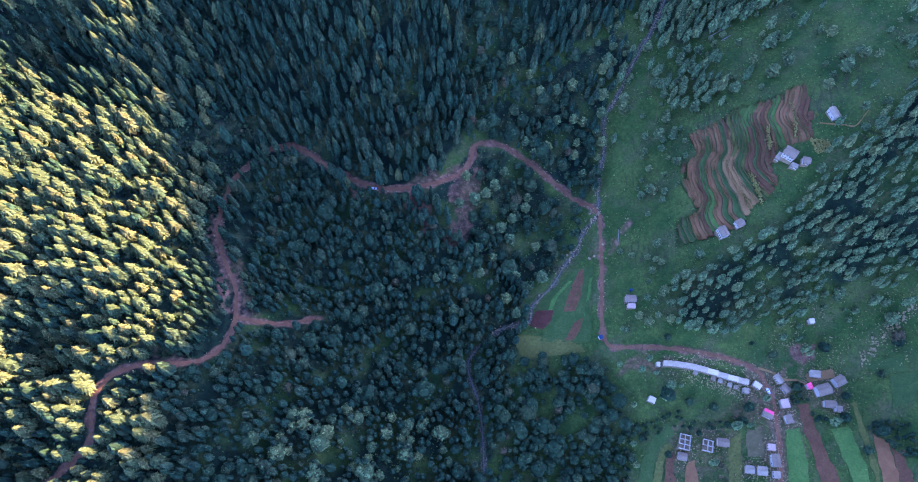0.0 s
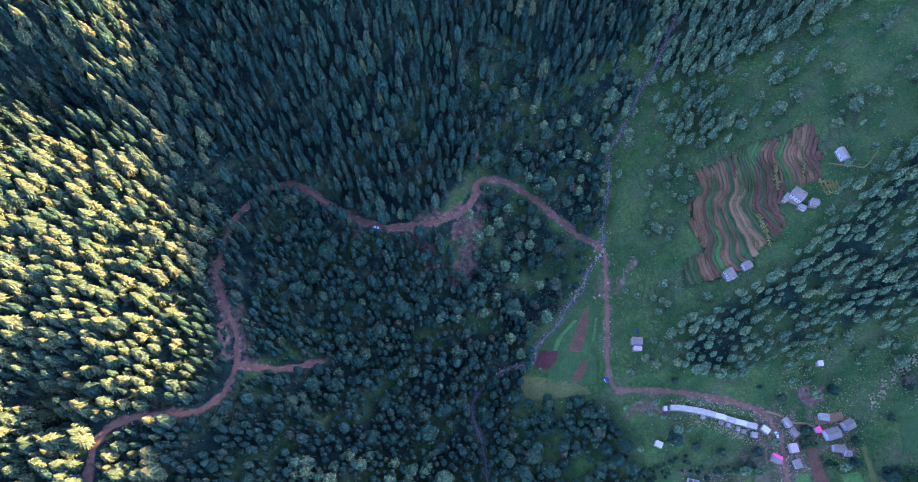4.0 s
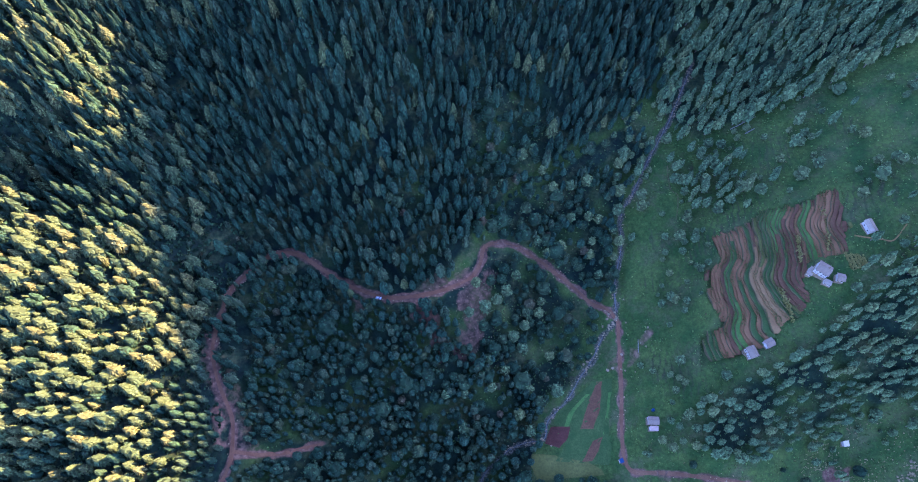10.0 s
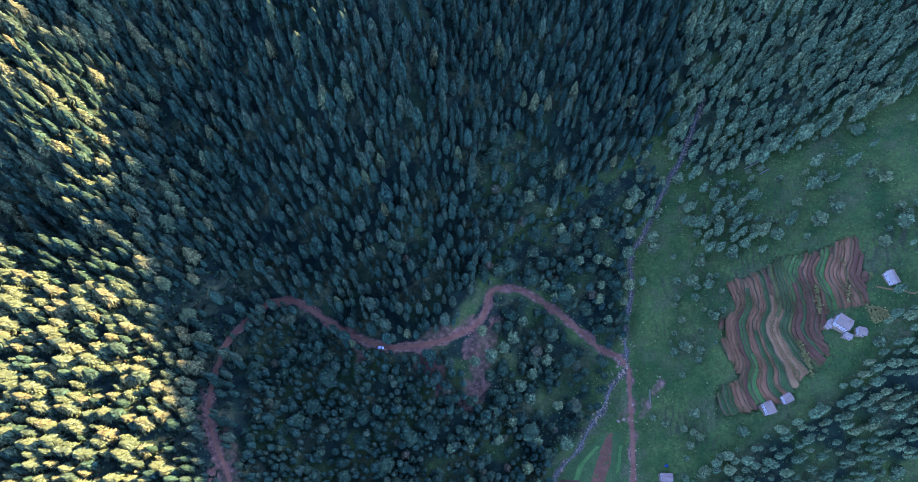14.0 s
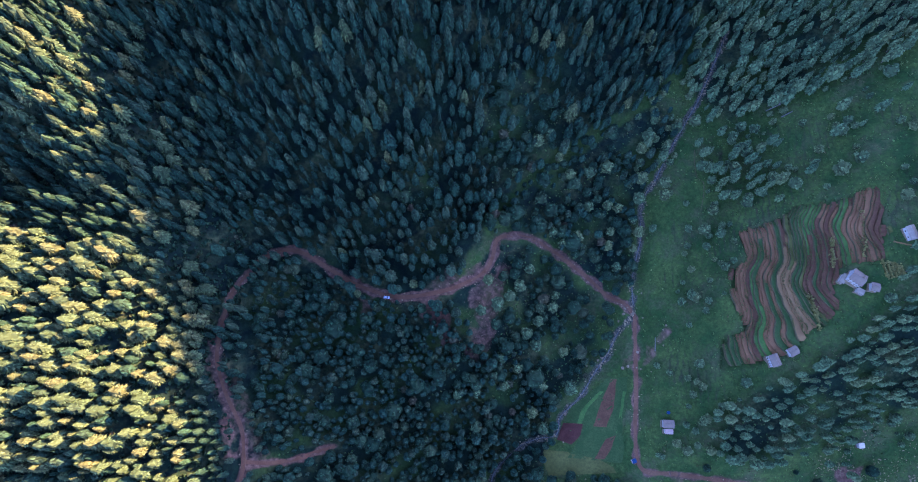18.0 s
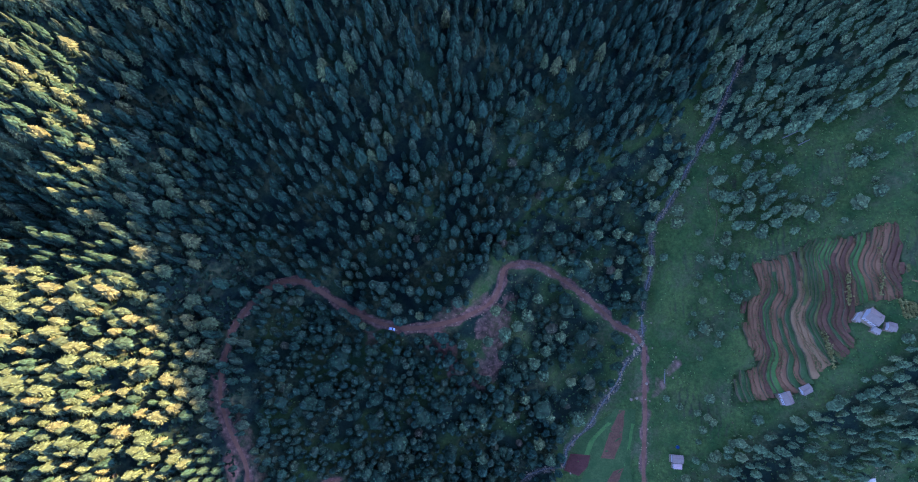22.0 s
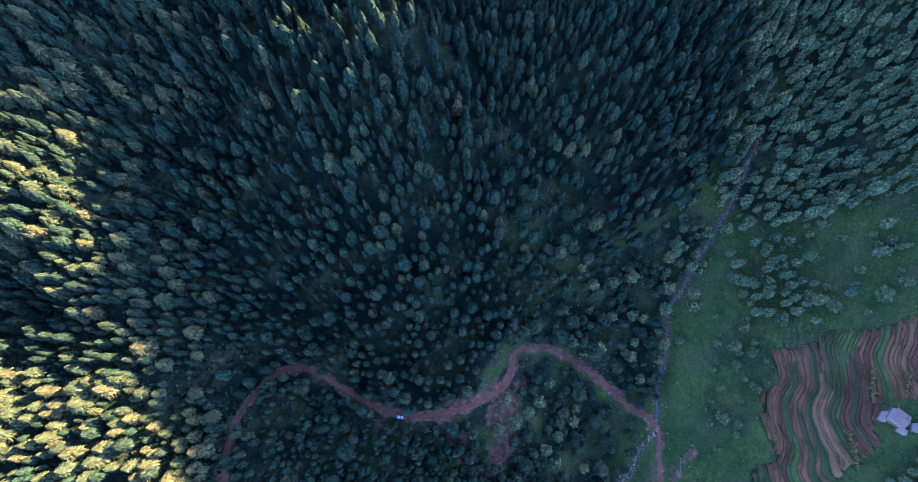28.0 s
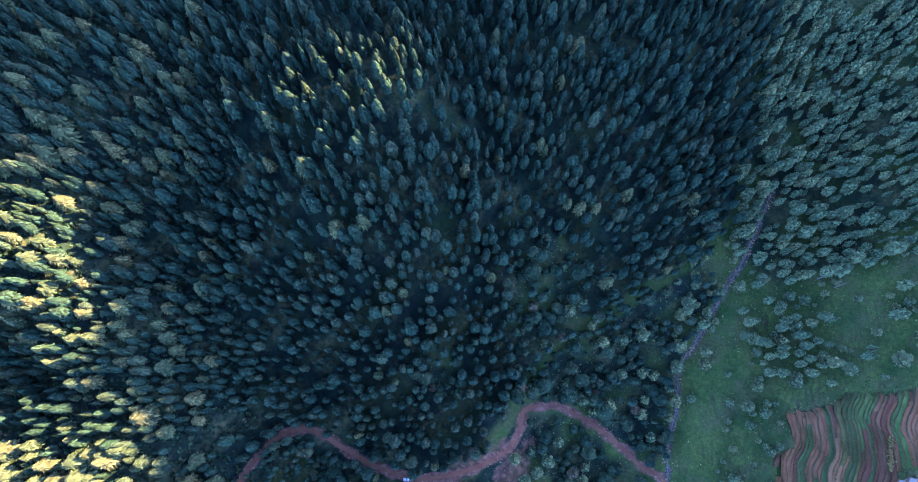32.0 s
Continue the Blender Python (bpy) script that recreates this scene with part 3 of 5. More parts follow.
COVER = [   # plots on the terraces: outline, what covers them
    ([(186, 257), (190.5, 256), (188.5, 234), (185, 222), (186, 203), (187, 190), (179, 190), (181.5, 207), (181, 225), (185, 234)], (M_LUSH, M_CROP, M_CROP)),
    ([(192, 238), (194, 226), (192, 215), (197, 200), (204, 190), (199, 190), (192, 203), (188, 217), (190, 228)], (M_CROP, M_OLIVE, M_LUSH)),
    ([(214, 290), (224, 288), (221, 262), (217, 250), (210, 255)], (M_CROP, M_CROP, M_CROP)), ([(234, 281), (236.5, 279), (234, 265), (234, 244), (228.5, 246), (229.5, 265)], (M_LUSH, M_CROP, M_OLIVE)),
    ([(221, 282), (229, 291), (254, 303), (258, 294), (250, 280), (253, 266), (252, 243), (229, 242), (219, 247), (219, 258)], (M_DARKSOIL, M_SOIL, M_SOIL)),
    ([(209.5, 262), (208, 251), (205, 240), (206, 225), (210, 210), (213, 190), (202.5, 190), (197.5, 211), (197, 226), (202, 245), (206, 258)], (M_SOIL, M_TAN, M_TAN)),
    ([(214, 244), (221, 247), (223, 235), (229, 221), (223, 206), (214, 204), (211, 221)], (M_DARKSOIL, M_BANK, M_DARKSOIL)),
    ([(180, 278), (193, 279), (204, 279), (203, 268), (196, 257), (193, 245), (195, 222), (198, 207), (201, 188), (168, 178), (174, 207), (174, 223), (168, 228), (171, 248), (180, 255), (183, 268)], (M_DARKSOIL, M_SOIL, M_SOIL)),
    ([(160, 204), (168, 204), (165, 191), (165, 180), (156, 180)], (M_SOIL, M_LUSH, M_SOIL))]


def soil_at(x, y, pick):
    """What covers the terrace piece whose middle lies at x, y."""
    for outline, choice in COVER:
        if inside(np.array([x]), np.array([y]), outline)[0] > 0:
            return choice[pick]
    return (M_LUSH, M_OLIVE, M_LUSH)[pick]


ys = np.arange(184, 304, 1.5)
xs = np.arange(140, 300, 0.5)
prof = np.maximum.accumulate(land(*np.meshgrid(xs, ys)), axis=1)
TSTEP = 1.15


def contour(level, k):
    x = np.array([np.interp(level, p, xs) for p in prof])
    return np.stack([x + 2.5 * np.sin(ys / 6.9 + 0.07 * k) + 0.6 * np.sin(ys / 3.3 + 0.22 * k + 1) + 0.25 * np.sin(ys / 1.9 + 1.9 * k), ys], -1)


rng = np.random.default_rng(5)
LEVELS = 8 + np.cumsum(rng.uniform(0.55, 1.45, 64) * TSTEP)
EDGES = []
for k in range(63):
    lo, hi = contour(LEVELS[k], k), contour(LEVELS[k + 1], k + 1)
    mid = (lo + hi) / 2
    ok = (inside(mid[:, 0], mid[:, 1], TERRACES) + 2.5 * wave(mid[:, 0], mid[:, 1], 12, 1.0) + 1.5 * math.sin(2.4 * k) > 1.5) & (hi[:, 0] - lo[:, 0] > 0.6)
    runs = np.split(np.arange(len(ys)), np.where(np.diff(ok.astype(int)))[0] + 1)
    for run in runs:
        if len(run) < 5 or not ok[run[0]]:
            continue
        cuts = [0]
        while cuts[-1] < len(run):
            cuts.append(cuts[-1] + int(rng.integers(22, 50)))
        if len(run) - cuts[-2] < 5 and len(cuts) > 2:
            cuts.pop(-2)
        for a_, b_ in zip(cuts, cuts[1:]):
            seg = run[a_:b_ + 1]
            if len(seg) < 4:
                continue
            EDGES.append(np.column_stack([lo[seg], np.full(len(seg), (LEVELS[k] + LEVELS[k + 1]) / 2)]))
            xm, ym = mid[seg].mean(0)
            mat = soil_at(xm, ym, int(np.clip(1.5 + 1.5 * wave(xm, ym * 0.3, 16, 2.0) + rng.uniform(-0.6, 0.6), 0, 2)))
            lev = np.full(len(seg), (LEVELS[k] + LEVELS[k + 1]) / 2) + 0.15 * np.sin(ys[seg] / 7) + 0.12 * np.sin(ys[seg] / 2.7 + k)
            lev -= 1.6 * (1 - step01(np.minimum(seg - run[0], run[-1] - seg), -1, 3))        # the ends run out into the slope
            ob = part("terrace", strip_mesh("terrace", lo[seg], hi[seg] + [0.25, 0], 0, mat, 5, 3.2, lev, M_BANK if mat in (M_LUSH, M_CROP, M_OLIVE) or rng.uniform() < 0.35 else mat), None)
            ob.parent, ob.matrix_parent_inverse = field, field.matrix_world.inverted()


FIELD_PLOTS = []


def plot(left, right, mat, label, name="field", lift=0.3):
    FIELD_PLOTS.append(list(left) + list(right)[::-1])
    l, r = (smooth_line(p, 3.0) for p in (left, right))
    n = max(len(l), len(r))
    even = lambda p: np.stack([np.interp(np.linspace(0, 1, n), np.linspace(0, 1, len(p)), p[:, c]) for c in (0, 1)], -1)
    l, r = even(l), even(r)
    w = (np.sin(np.arange(n) * 1.7) * 0.4 + np.sin(np.arange(n) * 0.8) * 0.4 + np.sin(np.arange(n) * 0.31 + l[0, 0]) * 0.5)[:, None]
    return tagged(part(name, strip_mesh(name, l + w, r - w[::-1], lift, mat, max(2, int(np.linalg.norm(l[0] - r[0]) / 3)), 0.8), None), label, "field", group="fields by the road and village")


plot([(61, 148), (63, 156), (76, 166), (90, 177)], [(98, 138), (98.5, 145), (100.5, 161), (103, 178)], M_LUSH, "bright green grass field beside the stream")
plot([(61, 123), (66, 130), (73, 145)], [(96, 119), (98, 127), (98, 137.5)], M_LUSH, "green terraced grass field beside the dirt road")
plot([(79, 144.5), (84.5, 158), (92.5, 177)], [(88, 144), (92.5, 157), (96.5, 177)], M_DARKSOIL, "narrow ploughed brown wedge in the green field", lift=0.36)
plot([(79, 122), (83, 128.5), (87.5, 136)], [(85, 121.5), (89.5, 128), (93.5, 138)], M_DARKSOIL, "short bare brown strip in the green field", lift=0.42)
plot([(53.5, 135), (56, 140.5), (59, 147)], [(63, 131), (70, 138.5), (72, 146)], M_REDSOIL, "small dark red freshly dug plot", lift=0.4)
plot([(46, 109), (44, 119), (44, 128)], [(93, 112.5), (87, 119), (61, 127)], M_OLIVE, "olive-yellow weedy field below the green field")
plot([(68, 146), (72, 156), (84, 168)], [(71, 145), (75.5, 156), (87, 168)], M_CROP, "narrow bright green terrace tread in the grass field", lift=0.4)
plot([(94, 140), (96, 152), (99, 168)], [(96.5, 140), (98.5, 152), (101.5, 168)], M_CROP, "bright green margin of the field by the road", lift=0.4)
plot([(232, 57), (230, 43), (227, 14)], [(240, 57), (242, 42), (239, 14)], M_CROP, "bright green crop strip beside the village road")
plot([(243, 75), (245, 46), (248, 10)], [(250, 74), (254, 48), (260, 10)], M_DARKSOIL, "dark ploughed field strip below the houses")
plot([(261, 57), (264, 42), (265, 10)], [(273, 59), (275, 42), (274, 10)], M_CROP, "bright green grass strip below the houses")
plot([(278, 74), (279, 53), (278, 10)], [(283, 76), (282, 53), (281, 10)], M_OLIVE, "narrow olive-green field margin")
plot([(285, 53), (284, 38), (282, 10)], [(292, 47), (292, 34), (290, 10)], M_SOIL, "ploughed reddish field strip at the hamlet edge")
plot([(293, 45), (293, 34), (292, 10)], [(299, 38), (299, 29), (299, 10)], M_DARKSOIL, "dull brown fallow strip at the hamlet edge")
plot([(126, 14), (135, 45), (150, 62)], [(136, 14), (143, 43), (155, 55)], M_LUSH, "green grass terrace curving below the meadow")
plot([(137, 14), (144, 43), (151, 48)], [(144, 14), (148, 40), (154, 44)], M_OLIVE, "olive-green terrace strip")
plot([(145, 14), (149, 38), (152, 44)], [(156, 14), (154, 32), (156, 40)], M_DARKSOIL, "small ploughed brown terrace plot")
plot([(161, 14), (162, 30), (164, 36)], [(171, 14), (169, 30), (168, 37)], M_SOIL, "small reddish-brown garden plot")
plot([(189, 14), (191, 39), (194, 52)], [(199, 14), (200, 39), (202, 56)], M_OLIVE, "olive-green weedy garden plot")
plot([(204, 39), (204, 47), (206, 58)], [(215, 39), (215, 46), (215, 56)], M_BANK, "weedy brown garden plot behind roadside houses")
plot([(293, 103), (300, 104), (316, 107)], [(296, 97), (302, 94), (316, 95)], M_LUSH, "green field beside the dry gully")
plot([(306, 93), (305, 82), (303, 71)], [(321, 94), (318, 81), (316, 74)], M_LUSH, "green field below the dry gully")


def crop_tufts(name, lines, width, count, label):
    """Rows of yellowing plants, each a few upright leaves."""
    r = np.random.default_rng(count)
    quads_ = []
    for pts_ in lines:
        ln_ = smooth_line(pts_, 0.5)
        k_ = r.integers(0, len(ln_), count)
        k_ = k_[r.uniform(0, 1, count) < 0.4 + 0.6 * np.sin(k_ * 0.21 + pts_[0][0]) ** 2]
        p = ln_[k_] + r.normal(0, width / 2.5, (len(k_), 2))
        z_ = np.maximum(land(p[:, 0], p[:, 1]) + 0.3, ground_height(p[:, 0], p[:, 1]) - 0.1)
        for a0 in (0.0, 2.1, 4.2):
            a_ = a0 + r.uniform(0, 2, len(p))
            h_, d_ = r.uniform(0.7, 1.3, len(p)), np.stack([np.cos(a_), np.sin(a_)], -1)
            root_ = np.column_stack([p, z_])
            out_ = np.column_stack([d_ * 0.65, h_])
            side_ = np.column_stack([-d_[:, 1], d_[:, 0], 0 * h_]) * 0.4
            quads_.append(np.stack([root_ - [0, 0, 0.7], root_ + 0.6 * out_ + side_, root_ + out_, root_ + 0.6 * out_ - side_], 1).reshape(-1, 3))
    v_ = np.concatenate(quads_)
    tagged(part(name, np_mesh(name, v_, np.arange(len(v_)).reshape(-1, 4), [M_YELLOW])), label, "crop", kind="stuff")


crop_tufts("yellow_crop", [[(208.5, 236), (210, 226), (213, 214), (215.5, 205)], [(210, 230), (212.5, 220), (215, 210)], [(226, 264), (225, 255), (224.5, 245)], [(243, 280), (242, 262), (240, 250)]], 1.3, 130, "ripening yellow crop along the terrace edges")
crop_tufts("yellow_crop", [[(249 + 2.2 * k, 246.5 - 0.8 * k), (250 + 2.2 * k, 241 - 0.5 * k), (251.5 + 2.2 * k, 235.5 + 0.3 * k)] for k in range(5)], 0.9, 90, "rows of ripe yellow crop beside a farmhouse")

# weeds and grass along the terrace edges
rng = np.random.default_rng(17)
spots = np.concatenate([e[:-1] + (e[1:] - e[:-1]) * rng.uniform(0, 1, (len(e) - 1, 1)) for e in EDGES for rep in range(3)])
spots = spots[rng.uniform(0, 1, len(spots)) < 0.25 + 0.55 * step01(wave(spots[:, 0], spots[:, 1], 19, 2.0), -0.4, 0.4)]
spots[:, 0] += rng.normal(0.2, 0.3, len(spots))
blades = []
for turn in (0.0, 2.1, 4.2):
    a_ = turn + rng.uniform(0, 2, len(spots))
    d_, h_ = np.stack([np.cos(a_), np.sin(a_)], -1), rng.uniform(0.12, 0.32, len(spots))
    out_, side_ = np.column_stack([d_ * 0.55, h_]), np.column_stack([-d_[:, 1], d_[:, 0], 0 * h_]) * 0.38
    blades.append(np.stack([spots - [0, 0, 0.5], spots + 0.6 * out_ + side_, spots + out_, spots + 0.6 * out_ - side_], 1).reshape(-1, 3))
blades = np.concatenate(blades)
tagged(part("terrace_weeds", np_mesh("terrace_weeds", blades, np.arange(len(blades)).reshape(-1, 4), [M_OLIVE])), "weeds and dry grass along the terrace edges", "grass", kind="stuff")

# ---- trees ----


def lathe(rng, radius, low, shape, rings, sides, rough):
    """A lumpy closed body of turned rings, height 1: the dense inside of a crown."""
    v, f = [], []
    for i in range(rings):
        s = i / rings
        for k in range(sides):
            a = 6.283 * (k + 0.5 * (i % 2)) / sides
            r = radius * shape(s) * rng.uniform(1 - rough, 1 + rough)
            v.append((r * math.cos(a), r * math.sin(a), low + (1 - low) * s + rng.uniform(-0.3, 0.3) * rough / rings))
    v += [(0, 0, 1.0), (0, 0, low)]
    n = sides
    for i in range(rings - 1):
        for k in range(n):
            a, b, c, d = i * n + k, i * n + (k + 1) % n, (i + 1) * n + k, (i + 1) * n + (k + 1) % n
            f += [(a, b, c), (b, d, c)] if i % 2 else [(a, b, d), (a, d, c)]
    f += [((rings - 1) * n + k, (rings - 1) * n + (k + 1) % n, rings * n) for k in range(n)]
    f += [((k + 1) % n, k, rings * n + 1) for k in range(n)]
    # low leaf values: shade inside the crown put into its colour
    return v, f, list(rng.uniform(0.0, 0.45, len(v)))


def fan_crown(rng, tiers, per, radius, low, droop, shape, jag, core=0.72, wide=0.75):
    """Needle crown, height 1: drooping branch sprays set close round a dense inner body."""
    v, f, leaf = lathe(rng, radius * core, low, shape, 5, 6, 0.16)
    for i in range(tiers):
        s = (i + 0.5) / tiers
        z0 = low + (1 - low) * s
        r0 = radius * shape(s)
        n = max(4, int(round(per * (0.5 + 0.5 * shape(s)))))
        turn = rng.uniform(0, 6.28)
        for j in range(n):
            a = turn + 6.283 * j / n + rng.uniform(-0.3, 0.3)
            r = r0 * rng.uniform(1 - jag, 1 + jag * 0.6)
            z = z0 + rng.uniform(-0.5, 0.5) * (1 - low) / tiers
            w = wide * r0 * 6.283 / n * rng.uniform(0.7, 1.2) + 0.003
            ca, sa = math.cos(a), math.sin(a)
            d = droop * r
            tw = rng.uniform(-0.55, 0.55) * w
            pts = [(0.3 * r, 0, z + 0.5 * d), (0.68 * r, -w / 2, z - 0.5 * d - tw), (r, 0, z - d), (0.68 * r, w / 2, z - 0.5 * d + tw)]
            o = len(v)
            v += [(ca * x - sa * y, sa * x + ca * y, h) for x, y, h in pts]
            f += [(o, o + 1, o + 2), (o, o + 2, o + 3)]
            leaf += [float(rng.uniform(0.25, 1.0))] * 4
    return np.array(v), np.array(f), np.array(leaf)


def clump_crown(rng, clumps, cards, radius, low, size, shape, core=0.62):
    """Leaf crown, height 1: clumps of small sprays standing out from a lumpy inside, with gaps between."""
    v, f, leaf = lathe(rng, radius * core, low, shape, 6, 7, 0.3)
    v = [np.array(p) for p in v]
    for i in range(clumps):
        s = (i + 0.6) / (clumps + 0.4)
        a = 2.4 * i + rng.uniform(-0.5, 0.5)
        r = radius * shape(s) * rng.uniform(0.55, 0.85)
        c = np.array([r * math.cos(a), r * math.sin(a), low + (1 - low) * s])
        cr = radius * rng.uniform(0.28, 0.42) * (0.55 + 0.45 * shape(s))
        shade = rng.uniform(0.15, 0.8)
        for j in range(cards):
            n = rng.normal(size=3) + 0.6 * c * np.array([1, 1, 0]) / max(radius, 1e-3)
            n[2] = abs(n[2]) * 0.9 - 0.15
            n /= np.linalg.norm(n)
            p = c + n * cr * rng.uniform(0.7, 1.1)
            n = n + rng.normal(size=3) * 0.3
            n /= np.linalg.norm(n)
            t = np.cross(n, rng.normal(size=3))
            t /= np.linalg.norm(t)
            b = np.cross(n, t)
            e = size * rng.uniform(0.7, 1.3)
            o = len(v)
            v += [p + t * e, p + b * e * 0.6 - n * e * 0.2, p - t * e, p - b * e * 0.6 - n * e * 0.2]
            f += [(o, o + 1, o + 2), (o, o + 2, o + 3)]
            # sprays facing up are coloured lighter, as if lit from above
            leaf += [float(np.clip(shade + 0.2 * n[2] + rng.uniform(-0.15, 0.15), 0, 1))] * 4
    return np.array(v), np.array(f), np.array(leaf)


def trunk_shape(rng, base, tip, limbs, sides=5):
    """A tapered trunk, height 1, leaning a little, with a few limbs."""
    s = Solid()
    bend = rng.uniform(-0.02, 0.02, 2)
    s.tube((0, 0, -0.06), (bend[0], bend[1], 0.45), base, base * 0.7, sides)
    s.tube((bend[0], bend[1], 0.45), (0, 0, tip), base * 0.7, base * 0.2, sides)
    for i in range(limbs):
        a, z = 2.4 * i + rng.uniform(0, 1), rng.uniform(0.35, 0.7) * tip
        s.tube((0, 0, z), (0.13 * math.cos(a), 0.13 * math.sin(a), z + 0.12), base * 0.4, base * 0.12, 4)
    tri = []
    for f in s.f:
        tri += [(f[0], f[i], f[i + 1]) for i in range(1, len(f) - 1)]
    return np.array([tuple(p) for p in s.v]), np.array(tri)


bullet = lambda s: (1 - s**3.3) ** 0.58 * (0.72 + 0.28 * min(1, 3 * s))
spire = lambda s: (1 - s**1.3) ** 0.8 * (0.75 + 0.25 * min(1, 4 * s))
rounded = lambda s: (1 - s**2.0) ** 0.75
plume = lambda s: (1 - s**1.9) ** 0.7 * (0.6 + 0.4 * min(1, 3 * s))
egg = lambda s: (math.sin(math.pi * min(1, 0.2 + 0.8 * s**0.85)) ** 0.75)
dome = lambda s: (math.sin(math.pi * min(1, 0.28 + 0.72 * s)) ** 0.6)
rng = np.random.default_rng(11)
KINDS = {
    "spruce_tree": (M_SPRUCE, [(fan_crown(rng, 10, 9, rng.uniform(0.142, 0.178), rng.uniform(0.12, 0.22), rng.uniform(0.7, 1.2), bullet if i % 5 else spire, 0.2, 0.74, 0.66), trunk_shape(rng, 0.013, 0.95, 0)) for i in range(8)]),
    "cedar_tree": (M_CEDAR, [(fan_crown(rng, 10, 15, rng.uniform(0.21, 0.26), 0.13, rng.uniform(0.3, 0.5), rounded, 0.16, 0.76, 0.6), trunk_shape(rng, 0.016, 0.95, 0)) for i in range(5)]),
    "pine_tree": (M_PINE, [(fan_crown(rng, 10, 10, rng.uniform(0.185, 0.23), rng.uniform(0.16, 0.26), rng.uniform(0.4, 0.65), plume, 0.19, 0.72, 0.72), trunk_shape(rng, 0.016, 0.9, 3)) for i in range(7)]),
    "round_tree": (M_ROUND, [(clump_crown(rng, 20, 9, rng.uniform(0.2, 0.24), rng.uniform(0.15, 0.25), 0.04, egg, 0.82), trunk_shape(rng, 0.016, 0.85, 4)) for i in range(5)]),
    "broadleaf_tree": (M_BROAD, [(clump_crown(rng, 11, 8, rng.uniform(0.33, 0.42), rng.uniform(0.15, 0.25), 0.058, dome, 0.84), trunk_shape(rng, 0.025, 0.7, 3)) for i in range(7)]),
}


def joined_trees(name, kind, rows, label):
    """Many trees of a kind as one object; rows of x, y, height, width factor, turn, tint, model."""
    mat, models = KINDS[kind]
    vs, fs, mi, tint, leaf, o = [], [], [], [], [], 0
    z = ground_height(rows[:, 0], rows[:, 1])
    for m, ((cv, cf, cl), (tv, tf)) in enumerate(models):
        for k in np.where(rows[:, 6].astype(int) == m)[0]:
            x, y, h, wf, turn, tn = rows[k, :6]
            c, s = math.cos(turn), math.sin(turn)
            R = np.array([[c * wf, -s * wf, 0], [s * wf, c * wf, 0], [0, 0, 1]]).T * h
            p = np.concatenate([cv, tv]) @ R + [x, y, z[k]]
            vs.append(p)
            fs.append(np.concatenate([cf, tf + len(cv)]) + o)
            mi.append(np.repeat([0, 1], [len(cf), len(tf)]))
            tint.append(np.full(len(p), tn))
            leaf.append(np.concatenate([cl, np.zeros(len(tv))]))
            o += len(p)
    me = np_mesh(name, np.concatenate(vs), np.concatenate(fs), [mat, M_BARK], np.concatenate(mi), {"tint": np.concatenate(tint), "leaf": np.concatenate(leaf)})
    return tagged(part(name, me, None), label, "trees", kind="stuff")


TREE_LABEL = {"spruce_tree": "tall dark green spruce with a narrow bullet-shaped crown", "cedar_tree": "grey-green cedar with spreading star-shaped branches",
              "pine_tree": "pale blue-green pine with an open clumped crown", "round_tree": "broad pale green tree standing alone on the grass", "broadleaf_tree": "rounded leafy green tree on the grassy slope"}
SINGLE = {}
for kind, (mat, models) in KINDS.items():
    for m, ((cv, cf, cl), (tv, tf)) in enumerate(models):
        SINGLE[kind, m] = (np_mesh("crown", cv, cf, [mat], None, {"leaf": cl}), np_mesh("trunk", tv, tf, [M_BARK]))


def single_tree(kind, row):
    x, y, h, wf, turn, tn, m = row
    crown, trunk = SINGLE[kind, int(m)]
    t = tagged(new(kind), TREE_LABEL[kind], "tree", group=kind.replace("_tree", " trees"))
    t.matrix_basis = Matrix.LocRotScale((x, y, gz(x, y)), Euler((0, 0, turn)), (h * wf, h * wf, h))
    part("trunk", trunk, None, t)
    part("crown", crown, None, t)
    return t


# which trees grow where
MID_TRI = [(12, 272), (45, 272), (97, 232), (104, 214), (71, 172), (34, 152), (6, 204)]
PINES_N = [(179, 560), (340, 600), (360, 420), (270, 380), (244, 374), (225, 366), (190, 362), (157, 357), (150, 385), (172, 470)]
PINE_GROUP = [(153, 343), (179, 346), (216, 335), (202, 314), (188, 290), (163, 305)]
PINES_SE = [(153, 160), (186, 172), (219, 187), (238, 208), (262, 224), (285, 250), (318, 290), (360, 300), (360, 150), (262, 152), (250, 134), (190, 119), (153, 124)]
OPEN_SE = [(262, 152), (360, 152), (360, -40), (100, -40), (110, 108), (191, 109), (256, 124)]
BUSH_S = [(22, 128), (51, 118), (92, 108), (117, 94), (121, 60), (112, -40), (22, -40)]
MEADOW = [(114, 205), (119, 256), (127, 289), (141, 335), (160, 338), (163, 302), (158, 273), (160, 252), (168, 222), (162, 190), (155, 150), (112, 148)]
HOLLOW = [(-140, 57), (-79, 74), (-7, 77), (-2, 27), (-91, 20), (-138, 30)]
HOUSE_SITES = []
CLEAR = [[(248, 114), (266, 114), (264, 138), (250, 138)]]


